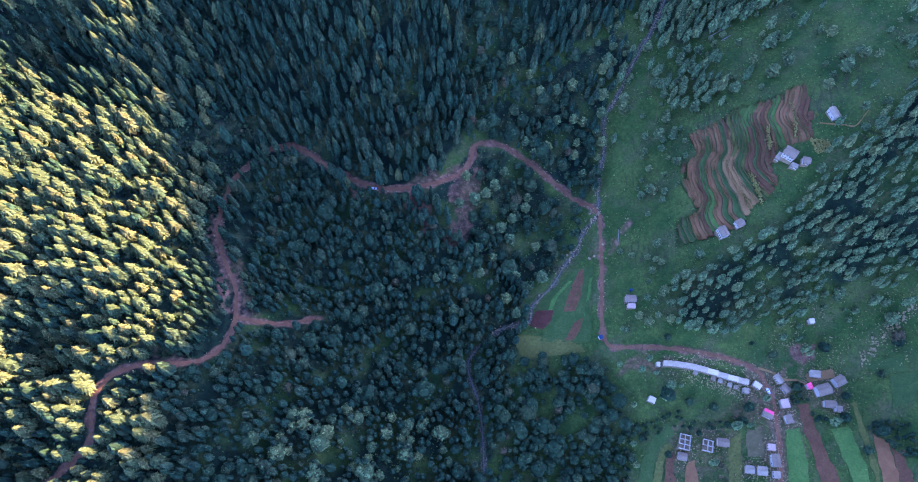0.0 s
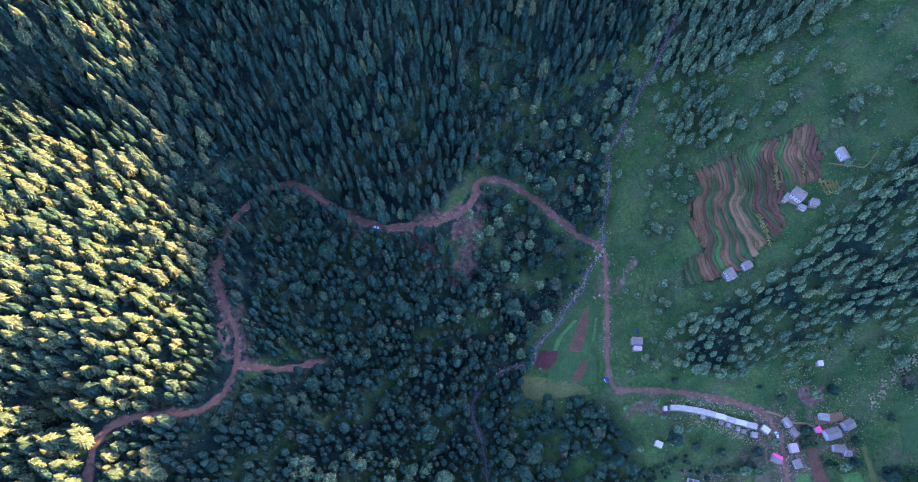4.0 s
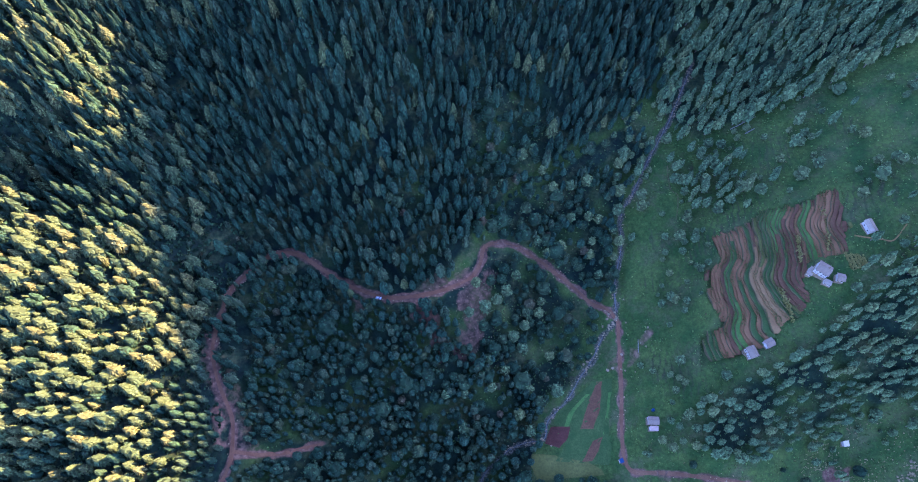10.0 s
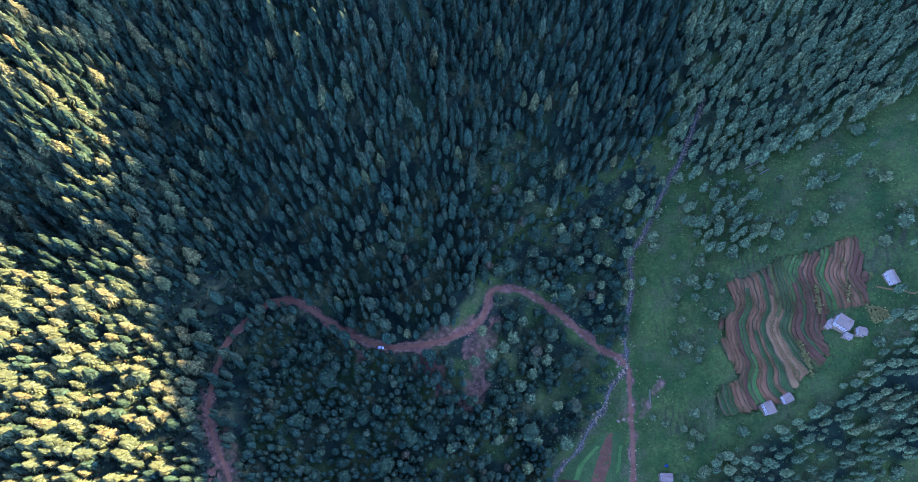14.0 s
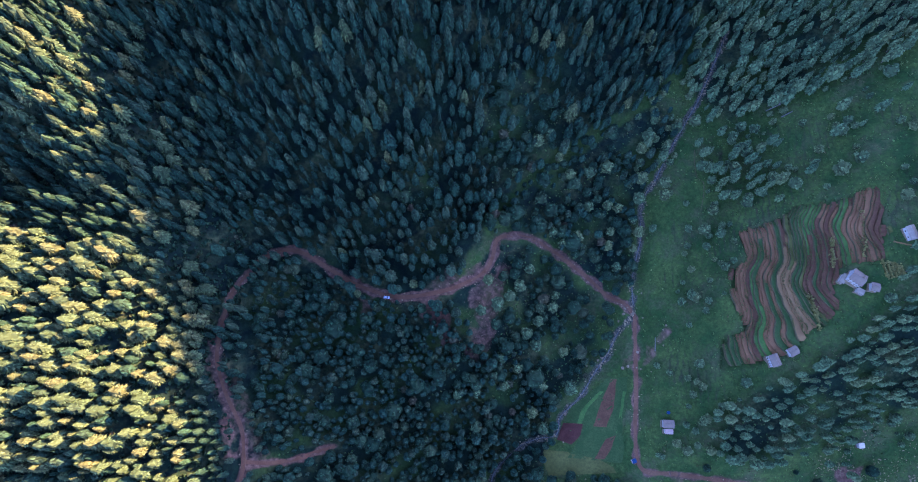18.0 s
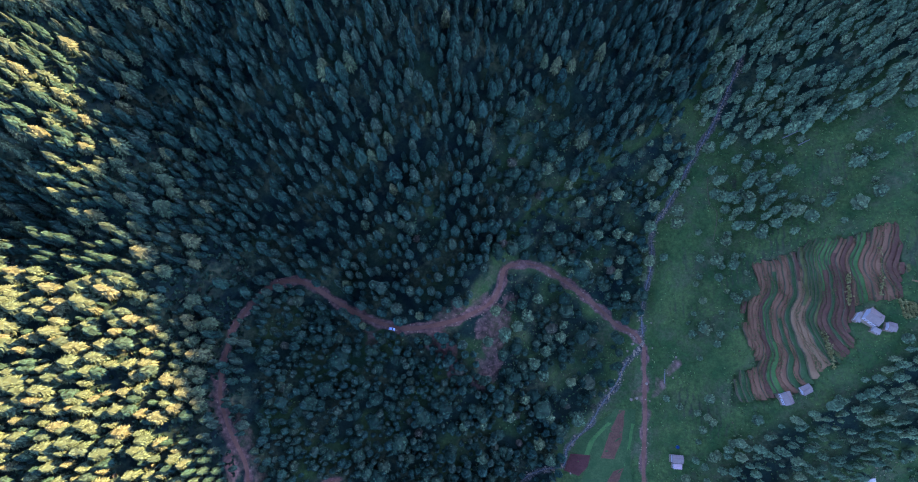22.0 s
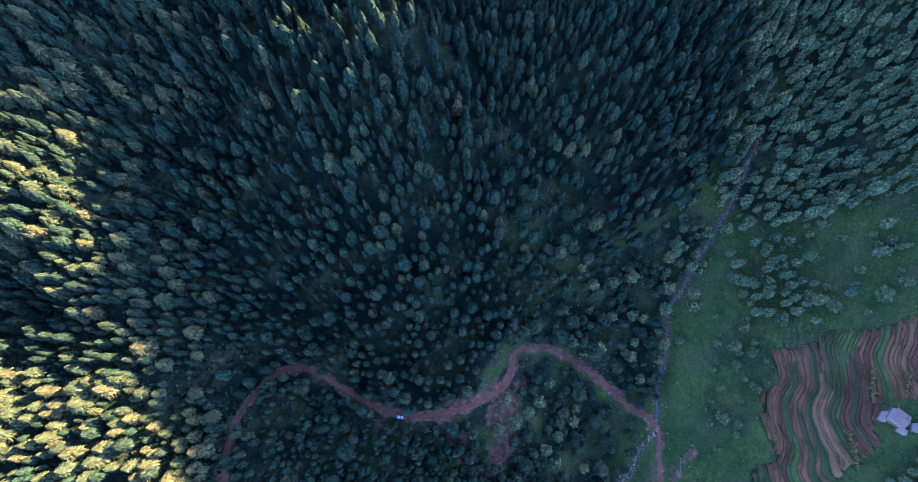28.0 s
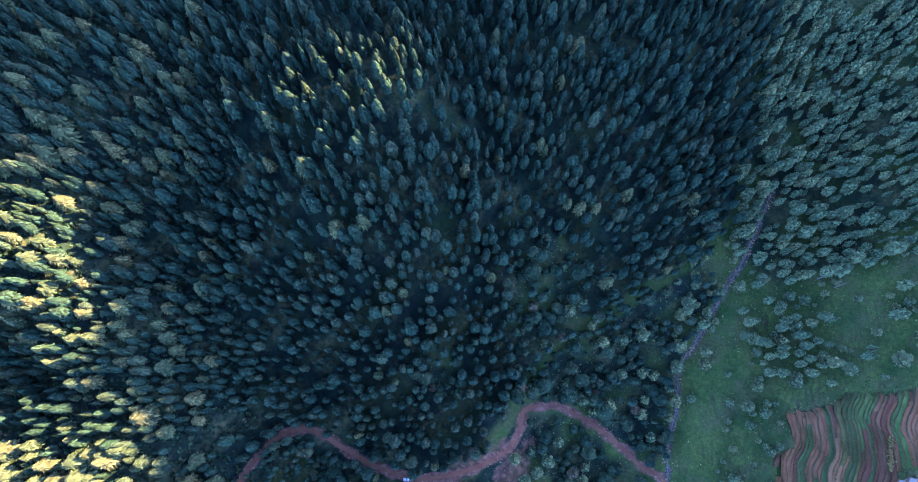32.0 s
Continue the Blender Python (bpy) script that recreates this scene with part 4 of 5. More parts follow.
def scatter(step, x0=-328, x1=350, y0=-30, y1=552, seed=1):
    r = np.random.default_rng(seed)
    a, b = np.meshgrid(np.arange(x0, x1, step), np.arange(y0, y1, step * 0.87))
    a = a + (np.arange(a.shape[0]) % 2)[:, None] * step / 2
    return (a + r.uniform(-0.36, 0.36, a.shape) * step).ravel(), (b + r.uniform(-0.36, 0.36, b.shape) * step).ravel(), r


def keep_off(x, y):
    ok = np.ones(len(x), bool)
    for key, gap in (("stream", 2.5), ("village", 4.5), ("mid", 4.6), ("west", 4.4), ("track", 4.2)):
        tight = (x < -60) & (y > 200)      # crowns close over the road along the wooded bend
        ok &= line_distance(x, y, LINES[key][0])[0] > np.where(tight, 0.62 * gap, gap)
    for hx, hy, hr in HOUSE_SITES:
        ok &= np.hypot(x - hx, y - hy) > hr
    ok &= inside(x, y, TERRACES) < -3
    for p in CLEAR + FIELD_PLOTS:
        ok &= inside(x, y, p) < 0
    return ok


def tree_rows(x, y, r, h, w, models, grow=1.0):
    n = len(x)
    hh = h * (1 + 0.22 * r.standard_normal(n).clip(-1.8, 1.8)) * grow
    return np.stack([x, y, hh, w * r.uniform(0.85, 1.2, n), r.uniform(0, 6.28, n), r.uniform(0, 1, n), r.integers(0, models, n)], -1)


def in_any(x, y, *polys):
    out = np.zeros(len(x), bool)
    for p in polys:
        out |= inside(x, y, p) > 0
    return out

# ---- houses and sheds ----


def base_level(x, y, w, d, turn):
    c, s = math.cos(radians(turn)), math.sin(radians(turn))
    q = np.array([(x + c * u - s * t, y + s * u + c * t) for u in (-w / 2, 0, w / 2) for t in (-d / 2, 0, d / 2)])
    z = ground_height(q[:, 0], q[:, 1])
    return float(z.min()), float(z.max())


def ribbed(hw, y0, z0, y1, z1, thick=0.12):
    """A roof sheet from (y0, z0) down or up to (y1, z1), folded into standing ribs along its slope."""
    n = max(3, int(2 * hw / 1.4))
    prof = [(-hw, 0)]
    for i in range(n):
        x = -hw + 2 * hw * (i + 0.5) / n
        prof += [(x - 0.12, 0), (x - 0.06, 0.07), (x + 0.06, 0.07), (x + 0.12, 0)]
    prof.append((hw, 0))
    k = len(prof)
    v = [(x, y, z + d) for y, z in ((y0, z0), (y1, z1)) for x, d in prof] + [(x, y, z - thick) for y, z in ((y0, z0), (y1, z1)) for x, d in prof]
    f = []
    for i in range(k - 1):
        f += [(i, i + 1, k + i + 1, k + i), (2 * k + i + 1, 2 * k + i, 3 * k + i, 3 * k + i + 1), (i + 1, i, 2 * k + i, 2 * k + i + 1), (k + i, k + i + 1, 3 * k + i + 1, 3 * k + i)]
    f += [(0, k, 3 * k, 2 * k), (2 * k - 1, k - 1, 3 * k - 1, 4 * k - 1)]
    if y1 < y0:
        f = [t[::-1] for t in f]
    return py_mesh("roof_panel", v, f)


def gable_panel(w, d, rise, side, over=0.5):
    """One slope of a gabled roof, ridge along x."""
    return ribbed(w / 2 + over, 0, rise, side * (d / 2 + over), -rise * over / (d / 2))


def shed_panel(w, d, rise, over=0.4):
    """A single-pitch roof sheet, high at +y."""
    return ribbed(w / 2 + (over if d > 4.2 else 0.02), -d / 2 - over, 0, d / 2 + over, rise)


def wall_mesh(w, d, h, low, rise, kind):
    """Four outer walls with gables or a sloping top."""
    s, hw, hd, t = Solid(), w / 2, d / 2, 0.3
    for sy in (-1, 1):
        top = h + (rise if kind == "shed" and sy > 0 else 0)
        s.box(0, sy * (hd - t / 2), low, w, t, top - low - 0.05, bevel=0.01)
    for sx in (-1, 1):
        x0, x1 = sorted((sx * hw, sx * (hw - t)))
        prof = [(-hd + t, low), (hd - t, low), (hd - t, h + (rise if kind == "shed" else 0) - 0.1)] + ([(0, h + rise - 0.12)] if kind == "gable" else []) + [(-hd + t, h - 0.05)]
        n = len(prof)
        s.raw([(x0, y, z) for y, z in prof] + [(x1, y, z) for y, z in prof], [tuple(range(n))[::-1], tuple(range(n, 2 * n))] + [(i, (i + 1) % n, n + (i + 1) % n, n + i) for i in range(n)])
    return s.mesh("wall")


def opening(name, parent, x, y, z, w, h, out, mat):
    """A framed window or door set in a wall that faces -y (out -1) or +y (out 1)."""
    fr = Solid()
    for dx in (-w / 2, w / 2):
        fr.box(x + dx, y + out * 0.03, z, 0.1, 0.1, h)
    for dz in (0, h):
        fr.box(x, y + out * 0.03, z + dz - 0.05, w + 0.1, 0.12, 0.1)
    ob = part(name, fr.mesh(name), M_WOOD, parent)
    part("pane" if name == "window" else "door_leaf", Solid().box(x, y + out * 0.012, z + 0.05, w - 0.1, 0.05, h - 0.1).mesh("pane"), mat, ob)


def house(x, y, turn, w, d, h, roof, roof_mat, label, rise=1.3, wall=None, category="house", name="house", chimney=False, second=None, shrink=0.86):
    w, d = w * shrink, d * shrink
    lo, hi = base_level(x, y, w, d, turn)
    t = tagged(new(name), label, category, group="hamlet houses")
    t.matrix_basis = pose(x, y, hi + 0.1, 0, 0, turn)
    low = lo - hi - 0.5
    part("plinth", Solid().box(0, 0, low, w + 0.5, d + 0.5, -low + 0.05, bevel=0.05).mesh("plinth"), M_ROCK, t)
    part("wall", wall_mesh(w, d, h, 0.04, rise, roof), wall or M_WALL, t)
    if roof == "gable":
        for side in (-1, 1):
            o = part("roof_panel", gable_panel(w, d, rise, side), second if second and side > 0 else roof_mat, t)
            o.location.z = h + 0.08
        part("ridge_cap", Solid().tube((-w / 2 - 0.5, 0, h + rise + 0.1), (w / 2 + 0.5, 0, h + rise + 0.1), 0.13, 0.13, 6).mesh("ridge_cap"), roof_mat, t)
    else:
        o = part("roof_panel", shed_panel(w, d, rise), roof_mat, t)
        o.location.z = h + 0.1
    opening("door", t, -w * 0.12, -d / 2, 0.08, 0.95, min(2.0, h - 0.3), -1, M_WOOD)
    if h > 2.2:
        for wx in (-w * 0.36, w * 0.16, w * 0.36):
            opening("window", t, wx, -d / 2, 1.0, 0.9, 1.0, -1, M_PANE)
        for wx in (-w * 0.25, w * 0.25):
            opening("window", t, wx, d / 2, 1.0, 0.9, 1.0, 1, M_PANE)
    if h > 4.6:
        for wx in (-w * 0.36, -w * 0.1, w * 0.16, w * 0.36):
            opening("window", t, wx, -d / 2, 3.4, 0.9, 1.0, -1, M_PANE)
    if chimney:
        part("chimney", Solid().box(w * 0.25, d * 0.2, h, 0.5, 0.5, rise + 1.0).mesh("chimney"), M_ROCK, t)
    HOUSE_SITES.append((x, y, max(w, d) * 0.62 + 2.5))
    return t


def courtyard(x, y, turn, w, d, label):
    """A flat swept yard beside a house."""
    c, s = math.cos(radians(turn)), math.sin(radians(turn))
    e = lambda u: [(x + c * u - s * t, y + s * u + c * t) for t in (-d / 2, 0, d / 2)]
    tagged(part("courtyard", strip_mesh("courtyard", e(-w / 2), e(w / 2), 0.35, M_TAN, 4, 1.5), None), label, "yard", kind="structure")


def roofless(x, y, turn, w, d, cols, rows, label):
    """A house under construction: low walls round open rooms, with column stubs."""
    lo, hi = base_level(x, y, w, d, turn)
    t = tagged(new("unfinished_house"), label, "house", group="hamlet houses")
    t.matrix_basis = pose(x, y, hi + 0.1, 0, 0, turn)
    part("floor_slab", Solid().box(0, 0, lo - hi - 0.5, w, d, hi - lo + 0.6).mesh("floor_slab"), M_ROCK, t)
    for i in range(cols + 1):
        for k in range(rows):
            if (i * 7 + k * 3) % 9:
                part("wall", Solid().box(-w / 2 + 0.15 + (w - 0.3) * i / cols, -d / 2 + d * (k + 0.5) / rows, 0.1, 0.3, d / rows - 0.42, 2.2 - 0.5 * ((i + k) % 2)).mesh("wall"), M_CONCRETE, t)
    for k in range(rows + 1):
        for i in range(cols):
            part("wall", Solid().box(-w / 2 + w * (i + 0.5) / cols, -d / 2 + 0.15 + (d - 0.3) * k / rows, 0.1, w / cols - 0.42, 0.3, 2.2 - 0.4 * ((i + k) % 2)).mesh("wall"), M_CONCRETE, t)
        for i in range(cols + 1):
            part("column", Solid().box(-w / 2 + 0.15 + (w - 0.3) * i / cols, -d / 2 + 0.15 + (d - 0.3) * k / rows, 0.1, 0.4, 0.4, 2.7).mesh("column"), M_CONCRETE, t)
    HOUSE_SITES.append((x, y, max(w, d) * 0.62 + 2))


# farmhouses among the terraces
house(233, 236, -38, 9.5, 8.5, 5.2, "gable", M_TIN, "two-storey farmhouse with a blue-grey tin roof among terraces", 1.6, chimney=True)
house(227.5, 236.5, -38, 3.2, 6.5, 2.6, "shed", M_PALE, "low pale lean-to beside the farmhouse", 0.6, category="shed", name="lean_to")
house(236, 228, -30, 5.5, 3.0, 2.3, "shed", M_PALE, "low grey shed below the farmhouse", 0.5, category="shed", name="shed")
house(243, 230, -15, 5.2, 5.2, 3.2, "gable", M_TIN, "small square tin-roofed outbuilding", 1.0, category="shed", name="outbuilding")
house(188, 187, -72, 8.2, 6.2, 4.8, "gable", M_TIN, "stone farmhouse with a lavender-grey tin roof", 1.3)
house(199.5, 192.5, 25, 6.6, 5.6, 3.2, "gable", M_TIN, "small tin-roofed farm outbuilding at the terrace foot", 1.1, category="shed", name="outbuilding")
house(264, 262, 105, 9.5, 5.6, 4.0, "gable", M_TIN, "farmhouse with a grey roof edged in faded red", 1.2, second=M_PALE)
house(125, 146.5, -3, 7.8, 5.2, 3.2, "gable", M_TIN, "roadside house with a plain grey tin roof", 0.9)
house(125.5, 141.5, -3, 6.5, 3.0, 2.3, "shed", M_RUST, "brown lean-to shed by the roadside house", 0.5, category="shed", name="lean_to")
house(257, 131.5, 5, 4.6, 3.4, 2.6, "shed", M_WHITE, "small hut with a bright white roof in the open meadow", 0.5, category="hut", name="hut")
house(138, 77, -25, 5.8, 4.0, 2.6, "shed", M_WHITE, "small white-roofed hut in the green field", 0.4, category="hut", name="hut")
# hamlet along the road
house(213, 86.5, -38, 6.5, 3.8, 2.8, "shed", M_WHITE, "narrow roadside shop with a white sheet roof", 0.5, category="shop", name="shop")
house(230, 91.5, -62, 7.0, 4.2, 3.0, "gable", M_PALE, "roadside house with a pale sheet roof", 0.9)
house(234.5, 85, -55, 6.0, 4.6, 3.0, "gable", M_TIN, "roadside house with a dull grey tin roof", 0.8)
house(232.5, 74.5, 8, 6.0, 6.4, 3.2, "shed", M_RUST, "house with a flat brown roof beside the road", 0.4)
house(234, 64, 15, 5.0, 6.5, 2.6, "shed", M_TIN, "low grey roadside shed", 0.4, category="shed", name="shed")
house(219.5, 67.5, -28, 7.0, 5.6, 3.4, "gable", M_TIN, "house with one red-pink and one grey roof slope", 1.1, second=M_PINK)
house(261, 84, 15, 11.0, 8.0, 4.8, "gable", M_TIN, "large two-storey house with a wide blue-grey tin roof", 1.6)
house(253, 87, 20, 4.2, 4.2, 3.0, "shed", M_PINK, "small annexe with a red-pink roof", 0.4, category="annexe", name="annexe")
house(258, 95.5, -8, 7.5, 5.0, 2.8, "shed", M_PALE, "pale stone cowshed behind the large house", 0.4, category="shed", name="cowshed")
house(273, 90, 25, 8.0, 7.0, 4.6, "gable", M_TIN, "two-storey house with a blue-grey roof at the hamlet edge", 1.4)
house(264, 74, -6, 9.0, 5.0, 3.2, "gable", M_TIN, "house with a long blue-grey tin roof", 1.1)
house(269, 70.5, -6, 5.0, 4.0, 3.0, "shed", M_TIN, "grey tin annexe of the long-roofed house", 0.4, category="annexe", name="annexe")
house(159, 39.5, -14, 6.2, 5.4, 3.2, "gable", M_TIN, "small house with a grey tin roof", 0.9)
house(187, 48.5, -8, 8.4, 5.4, 3.4, "gable", M_TIN, "house with a clean lavender-grey tin roof", 1.0)
house(220, 36, 86, 9.0, 5.6, 4.4, "gable", M_TIN, "long roadside house with a blue-grey roof", 1.2)
house(219.5, 27, 86, 5.2, 4.6, 3.0, "shed", M_PALE, "pale shed at the end of the roadside house", 0.4, category="shed", name="shed")
house(219, 45, 84, 4.4, 5.4, 2.6, "shed", M_RUST, "unroofed-looking brown store beside the road", 0.3, category="shed", name="store")
house(203.5, 30.5, -4, 6.0, 5.2, 3.0, "gable", M_PALE, "square house with a pale grey roof", 0.8)
house(211, 29.5, -6, 6.5, 6.0, 3.2, "gable", M_PALE, "house with a patched pale roof", 0.9)
roofless(161, 49, -14, 7.5, 10.5, 2, 3, "unfinished pale concrete house with open roofless rooms")
roofless(177, 46.5, -14, 7.0, 8.0, 2, 2, "unfinished house of pale walls without a roof")
courtyard(263, 95, 10, 20, 6, "swept pale earth yard behind the large house")
house(104, 121.5, 20, 3.4, 2.6, 2.0, "shed", M_BLUE, "roadside stall under a bright blue tarpaulin", 0.3, category="stall", name="stall")

# the long curved row of pale roofed stalls
row_line = smooth_line([(145, 100), (151, 100), (164, 98), (177, 95), (191, 91.5), (206, 88)], 0.5)
row_len = np.concatenate([[0], np.cumsum(np.linalg.norm(np.diff(row_line, axis=0), axis=1))])
units = 8
for i in range(units):
    s = (i + 0.5) / units * row_len[-1]
    p = [np.interp(s, row_len, row_line[:, c]) for c in (0, 1)]
    q = [np.interp(s + 1, row_len, row_line[:, c]) - np.interp(s - 1, row_len, row_line[:, c]) for c in (0, 1)]
    house(p[0], p[1], math.degrees(math.atan2(q[1], q[0])), row_len[-1] / units - 0.1, 2.9 + 0.2 * math.sin(i), 2.8, "shed", M_WHITE if i in (4, 6) else M_ROW, "one of a row of joined stalls with pale sheet roofs", 0.35, category="stall", name="row_stall", shrink=1.0)
for lx, ly, lt, lm in ((168, 94.4, -14, M_PALE), (181, 90.8, -16, M_TIN), (186, 89.2, -16, M_PALE), (193, 86.6, -14, M_PALE), (197.5, 85.2, -14, M_TIN)):
    house(lx, ly, lt, 3.0, 2.4, 2.0, "shed", lm, "small lean-to behind the row of stalls", 0.25, category="shed", name="lean_to")
house(142, 100, -5, 3.0, 3.0, 2.6, "shed", M_WHITE, "tiny white-roofed hut at the end of the row", 0.3, category="hut", name="hut")
house(205, 83, -12, 4.5, 3.6, 2.6, "shed", M_PALE, "pale shed behind the row of stalls", 0.3, category="shed", name="shed")


def tank(x, y, r, h, mat, label):
    s = Solid()
    s.tube((0, 0, -0.3), (0, 0, h * 0.85), r, r, 14).tube((0, 0, h * 0.85), (0, 0, h), r, r * 0.45, 14)
    t = tagged(new("water_tank"), label, "tank")
    t.location = (x, y, gz(x, y))
    part("tank_body", s.mesh("tank_body"), mat, t)
    part("lid", Solid().tube((0, 0, h), (0, 0, h + 0.12), r * 0.4, r * 0.35, 10).mesh("lid"), mat, t)


tank(126.5, 154, 1.1, 1.8, M_BLUE, "bright blue plastic water tank by the house")


def vehicle(x, y, turn, mat, label, length=4.2, tall=1.5):
    t = tagged(new("car"), label, "car")
    t.matrix_basis = pose(x, y, gz(x, y) + 0.15, 0, 0, turn)
    L, W = length, 1.7
    body = Solid()
    prof = [(-0.5, 0.35), (-0.5, 0.85), (-0.46, 0.95), (0.2, 0.95), (0.47, 0.82), (0.5, 0.7), (0.5, 0.35)]
    n = len(prof)
    body.raw([(px * L, sy * W / 2, pz) for sy in (-1, 1) for px, pz in prof], [tuple(range(n))[::-1], tuple(range(n, 2 * n))] + [(i, (i + 1) % n, n + (i + 1) % n, n + i) for i in range(n)])
    part("body", body.mesh("body"), mat, t)
    cab = [(-0.44, 0.94), (-0.36, tall - 0.05), (0.02, tall - 0.05), (0.2, 0.94)]
    g = Solid()
    g.raw([(px * L, sy * W * (0.46 if pz < 1 else 0.4), pz) for sy in (-1, 1) for px, pz in cab], [(3, 2, 1, 0), (4, 5, 6, 7)] + [(i, (i + 1) % 4, 4 + (i + 1) % 4, 4 + i) for i in range(4)])
    part("windows", g.mesh("windows"), M_PANE, t)
    part("roof", Solid().box(-0.17 * L, 0, tall - 0.05, 0.4 * L, W * 0.82, 0.06).mesh("roof"), mat, t)
    for px in (-0.3, 0.3):
        for sy in (-1, 1):
            w = part("wheel", Solid().tube((px * L, sy * (W / 2 - 0.2), 0.33), (px * L, sy * (W / 2 + 0.02), 0.33), 0.33, 0.33, 14).mesh("tyre"), M_RUBBER, t)
            part("rim", Solid().tube((px * L, sy * (W / 2 - 0.02), 0.33), (px * L, sy * (W / 2 + 0.035), 0.33), 0.19, 0.17, 10).mesh("rim"), M_CARPAINT, w)


vehicle(-68, 233.5, -8, M_CARPAINT, "small white car parked on the dirt road")
vehicle(222.5, 83.5, 105, M_CARPAINT, "white car on the village road")

# footpaths and a low field wall
for pts, wd in (([(216, 99), (228, 96), (236, 92), (247, 91), (256, 86)], 1.6), ([(256, 258), (264, 255), (271, 253), (277, 252), (286, 262)], 0.8)):
    pl = smooth_line(pts, 1.5)
    a, b = ribbon(pl, wd, 1.0)
    tagged(part("footpath", strip_mesh("footpath", a, b, 0.22, M_TAN, 2, 0.6)), "narrow trodden pale earth footpath", "path", kind="structure")
wall_line = smooth_line([(156, 339), (156, 329), (157.5, 320), (161.5, 315), (161, 307), (159, 296)], 1.1)
field_wall = tagged(new("field_wall"), "low moss-grown dry-stone field wall across the meadow", "wall")
for i, (wx, wy) in enumerate(wall_line):
    o = part("stone", Solid().box(wx, wy, gz(wx, wy) - 0.4, 1.0, 0.5 + 0.15 * math.sin(i * 2.1), 0.75 + 0.15 * math.sin(i * 1.3), turn=70 + 14 * math.sin(i), bevel=0.15).mesh("stone"), M_BANK, field_wall)

# felled logs, pale boulders, stones along the stream
for x0, y0, x1, y1, r in ((203, 362, 221, 369, 0.35), (212, 356, 219, 359, 0.4), (122.5, 196, 123.5, 206, 0.3)):
    z0, z1 = gz(x0, y0), gz(x1, y1)
    s = Solid().tube((x0, y0, z0 + r), (x1, y1, z1 + r), r, r * 0.6, 9)
    s.tube((x0 * 0.4 + x1 * 0.6, y0 * 0.4 + y1 * 0.6, z0 * 0.4 + z1 * 0.6 + r), (x0 * 0.4 + x1 * 0.6 + 0.5, y0 * 0.4 + y1 * 0.6 + 0.9, z0 * 0.4 + z1 * 0.6 + r + 0.5), r * 0.3, r * 0.15, 6)
    tagged(part("log", s.mesh("log"), M_LOG), "pale stripped felled tree trunk lying on the grass", "log")

rng = np.random.default_rng(21)
ROCKS = []
for i in range(5):
    bm = bmesh.new()
    bmesh.ops.create_icosphere(bm, subdivisions=1, radius=1.0)
    for v in bm.verts:
        v.co *= float(rng.uniform(0.7, 1.15))
        v.co.z *= 0.7
    bm.verts.ensure_lookup_table()
    ROCKS.append((np.array([v.co[:] for v in bm.verts]), np.array([[v.index for v in f.verts] for f in bm.faces])))
    bm.free()


def boulder(x, y, r, label="pale grey boulder on the grass"):
    v, f = ROCKS[int(rng.integers(0, 5))]
    tagged(part("boulder", np_mesh("boulder", v * r + [x, y, gz(x, y) + 0.25 * r], f, [M_ROCK])), label, "boulder")


def stones_stuff(name, xs_, ys_, sizes, label):
    z = ground_height(xs_, ys_)
    vs, fs, o = [], [], 0
    for x, y, h, r in zip(xs_, ys_, z, sizes):
        v, f = ROCKS[int(rng.integers(0, 5))]
        a = rng.uniform(0, 6.28)
        c, s = math.cos(a), math.sin(a)
        vs.append(v @ np.array([[c, s, 0], [-s, c, 0], [0, 0, 1]]) * r + [x, y, h + 0.2 * r])
        fs.append(f + o)
        o += len(v)
    tagged(part(name, np_mesh(name, np.concatenate(vs), np.concatenate(fs), [M_STONE])), label, "stones", kind="stuff")


ln = LINES["stream"][0]
ln = ln[ln[:, 1] > 128]
k = np.sort(rng.integers(0, len(ln), 1500))
k = k[rng.uniform(0, 1, 1500) < 0.25 + 0.6 * step01(np.sin(k * 0.09) + 0.6 * np.sin(k * 0.23), -0.6, 0.8)]
off = rng.normal(0, 1, (len(k), 2)) * rng.uniform(0.6, 2.2, (len(k), 1))
stones_stuff("stream_stones", ln[k, 0] + off[:, 0], ln[k, 1] + off[:, 1], rng.uniform(0.1, 0.9, len(k)) ** 2.4, "pale grey stones and boulders along the stream bed")
xs_, ys_ = rng.uniform(225, 330, 900), rng.uniform(92, 150, 900)
ok = (wave(xs_, ys_, 30, 1.0) > -0.1)
stones_stuff("meadow_stones", xs_[ok], ys_[ok], rng.uniform(0.15, 0.6, int(ok.sum())), "scattered pale stones on the rough meadow")
for hx, hy, hr in list(HOUSE_SITES):
    if hy < 110 and hx > 150:
        n_ = int(rng.integers(60, 130))
        a_, d_ = rng.uniform(0, 6.28, n_), hr * rng.uniform(0.65, 1.7, n_)
        stones_stuff("rubble", hx + d_ * np.cos(a_), hy + d_ * np.sin(a_), rng.uniform(0.3, 0.75, n_) ** 2, "loose pale rubble round a village house")
t_ = rng.uniform(0, 1, 260)
stones_stuff("gully_stones", 326 - 33 * t_ + rng.normal(0, 2.6, 260), 136 - 10 * t_ - 24 * t_**2 + rng.normal(0, 2.6, 260), rng.uniform(0.3, 1.0, 260) ** 1.6, "pale boulders filling a dry gully")
stones_stuff("scree_stones", rng.uniform(-16, 18, 150), rng.uniform(198, 262, 150), rng.uniform(0.1, 0.4, 150), "loose stones on the bare scree below the road")
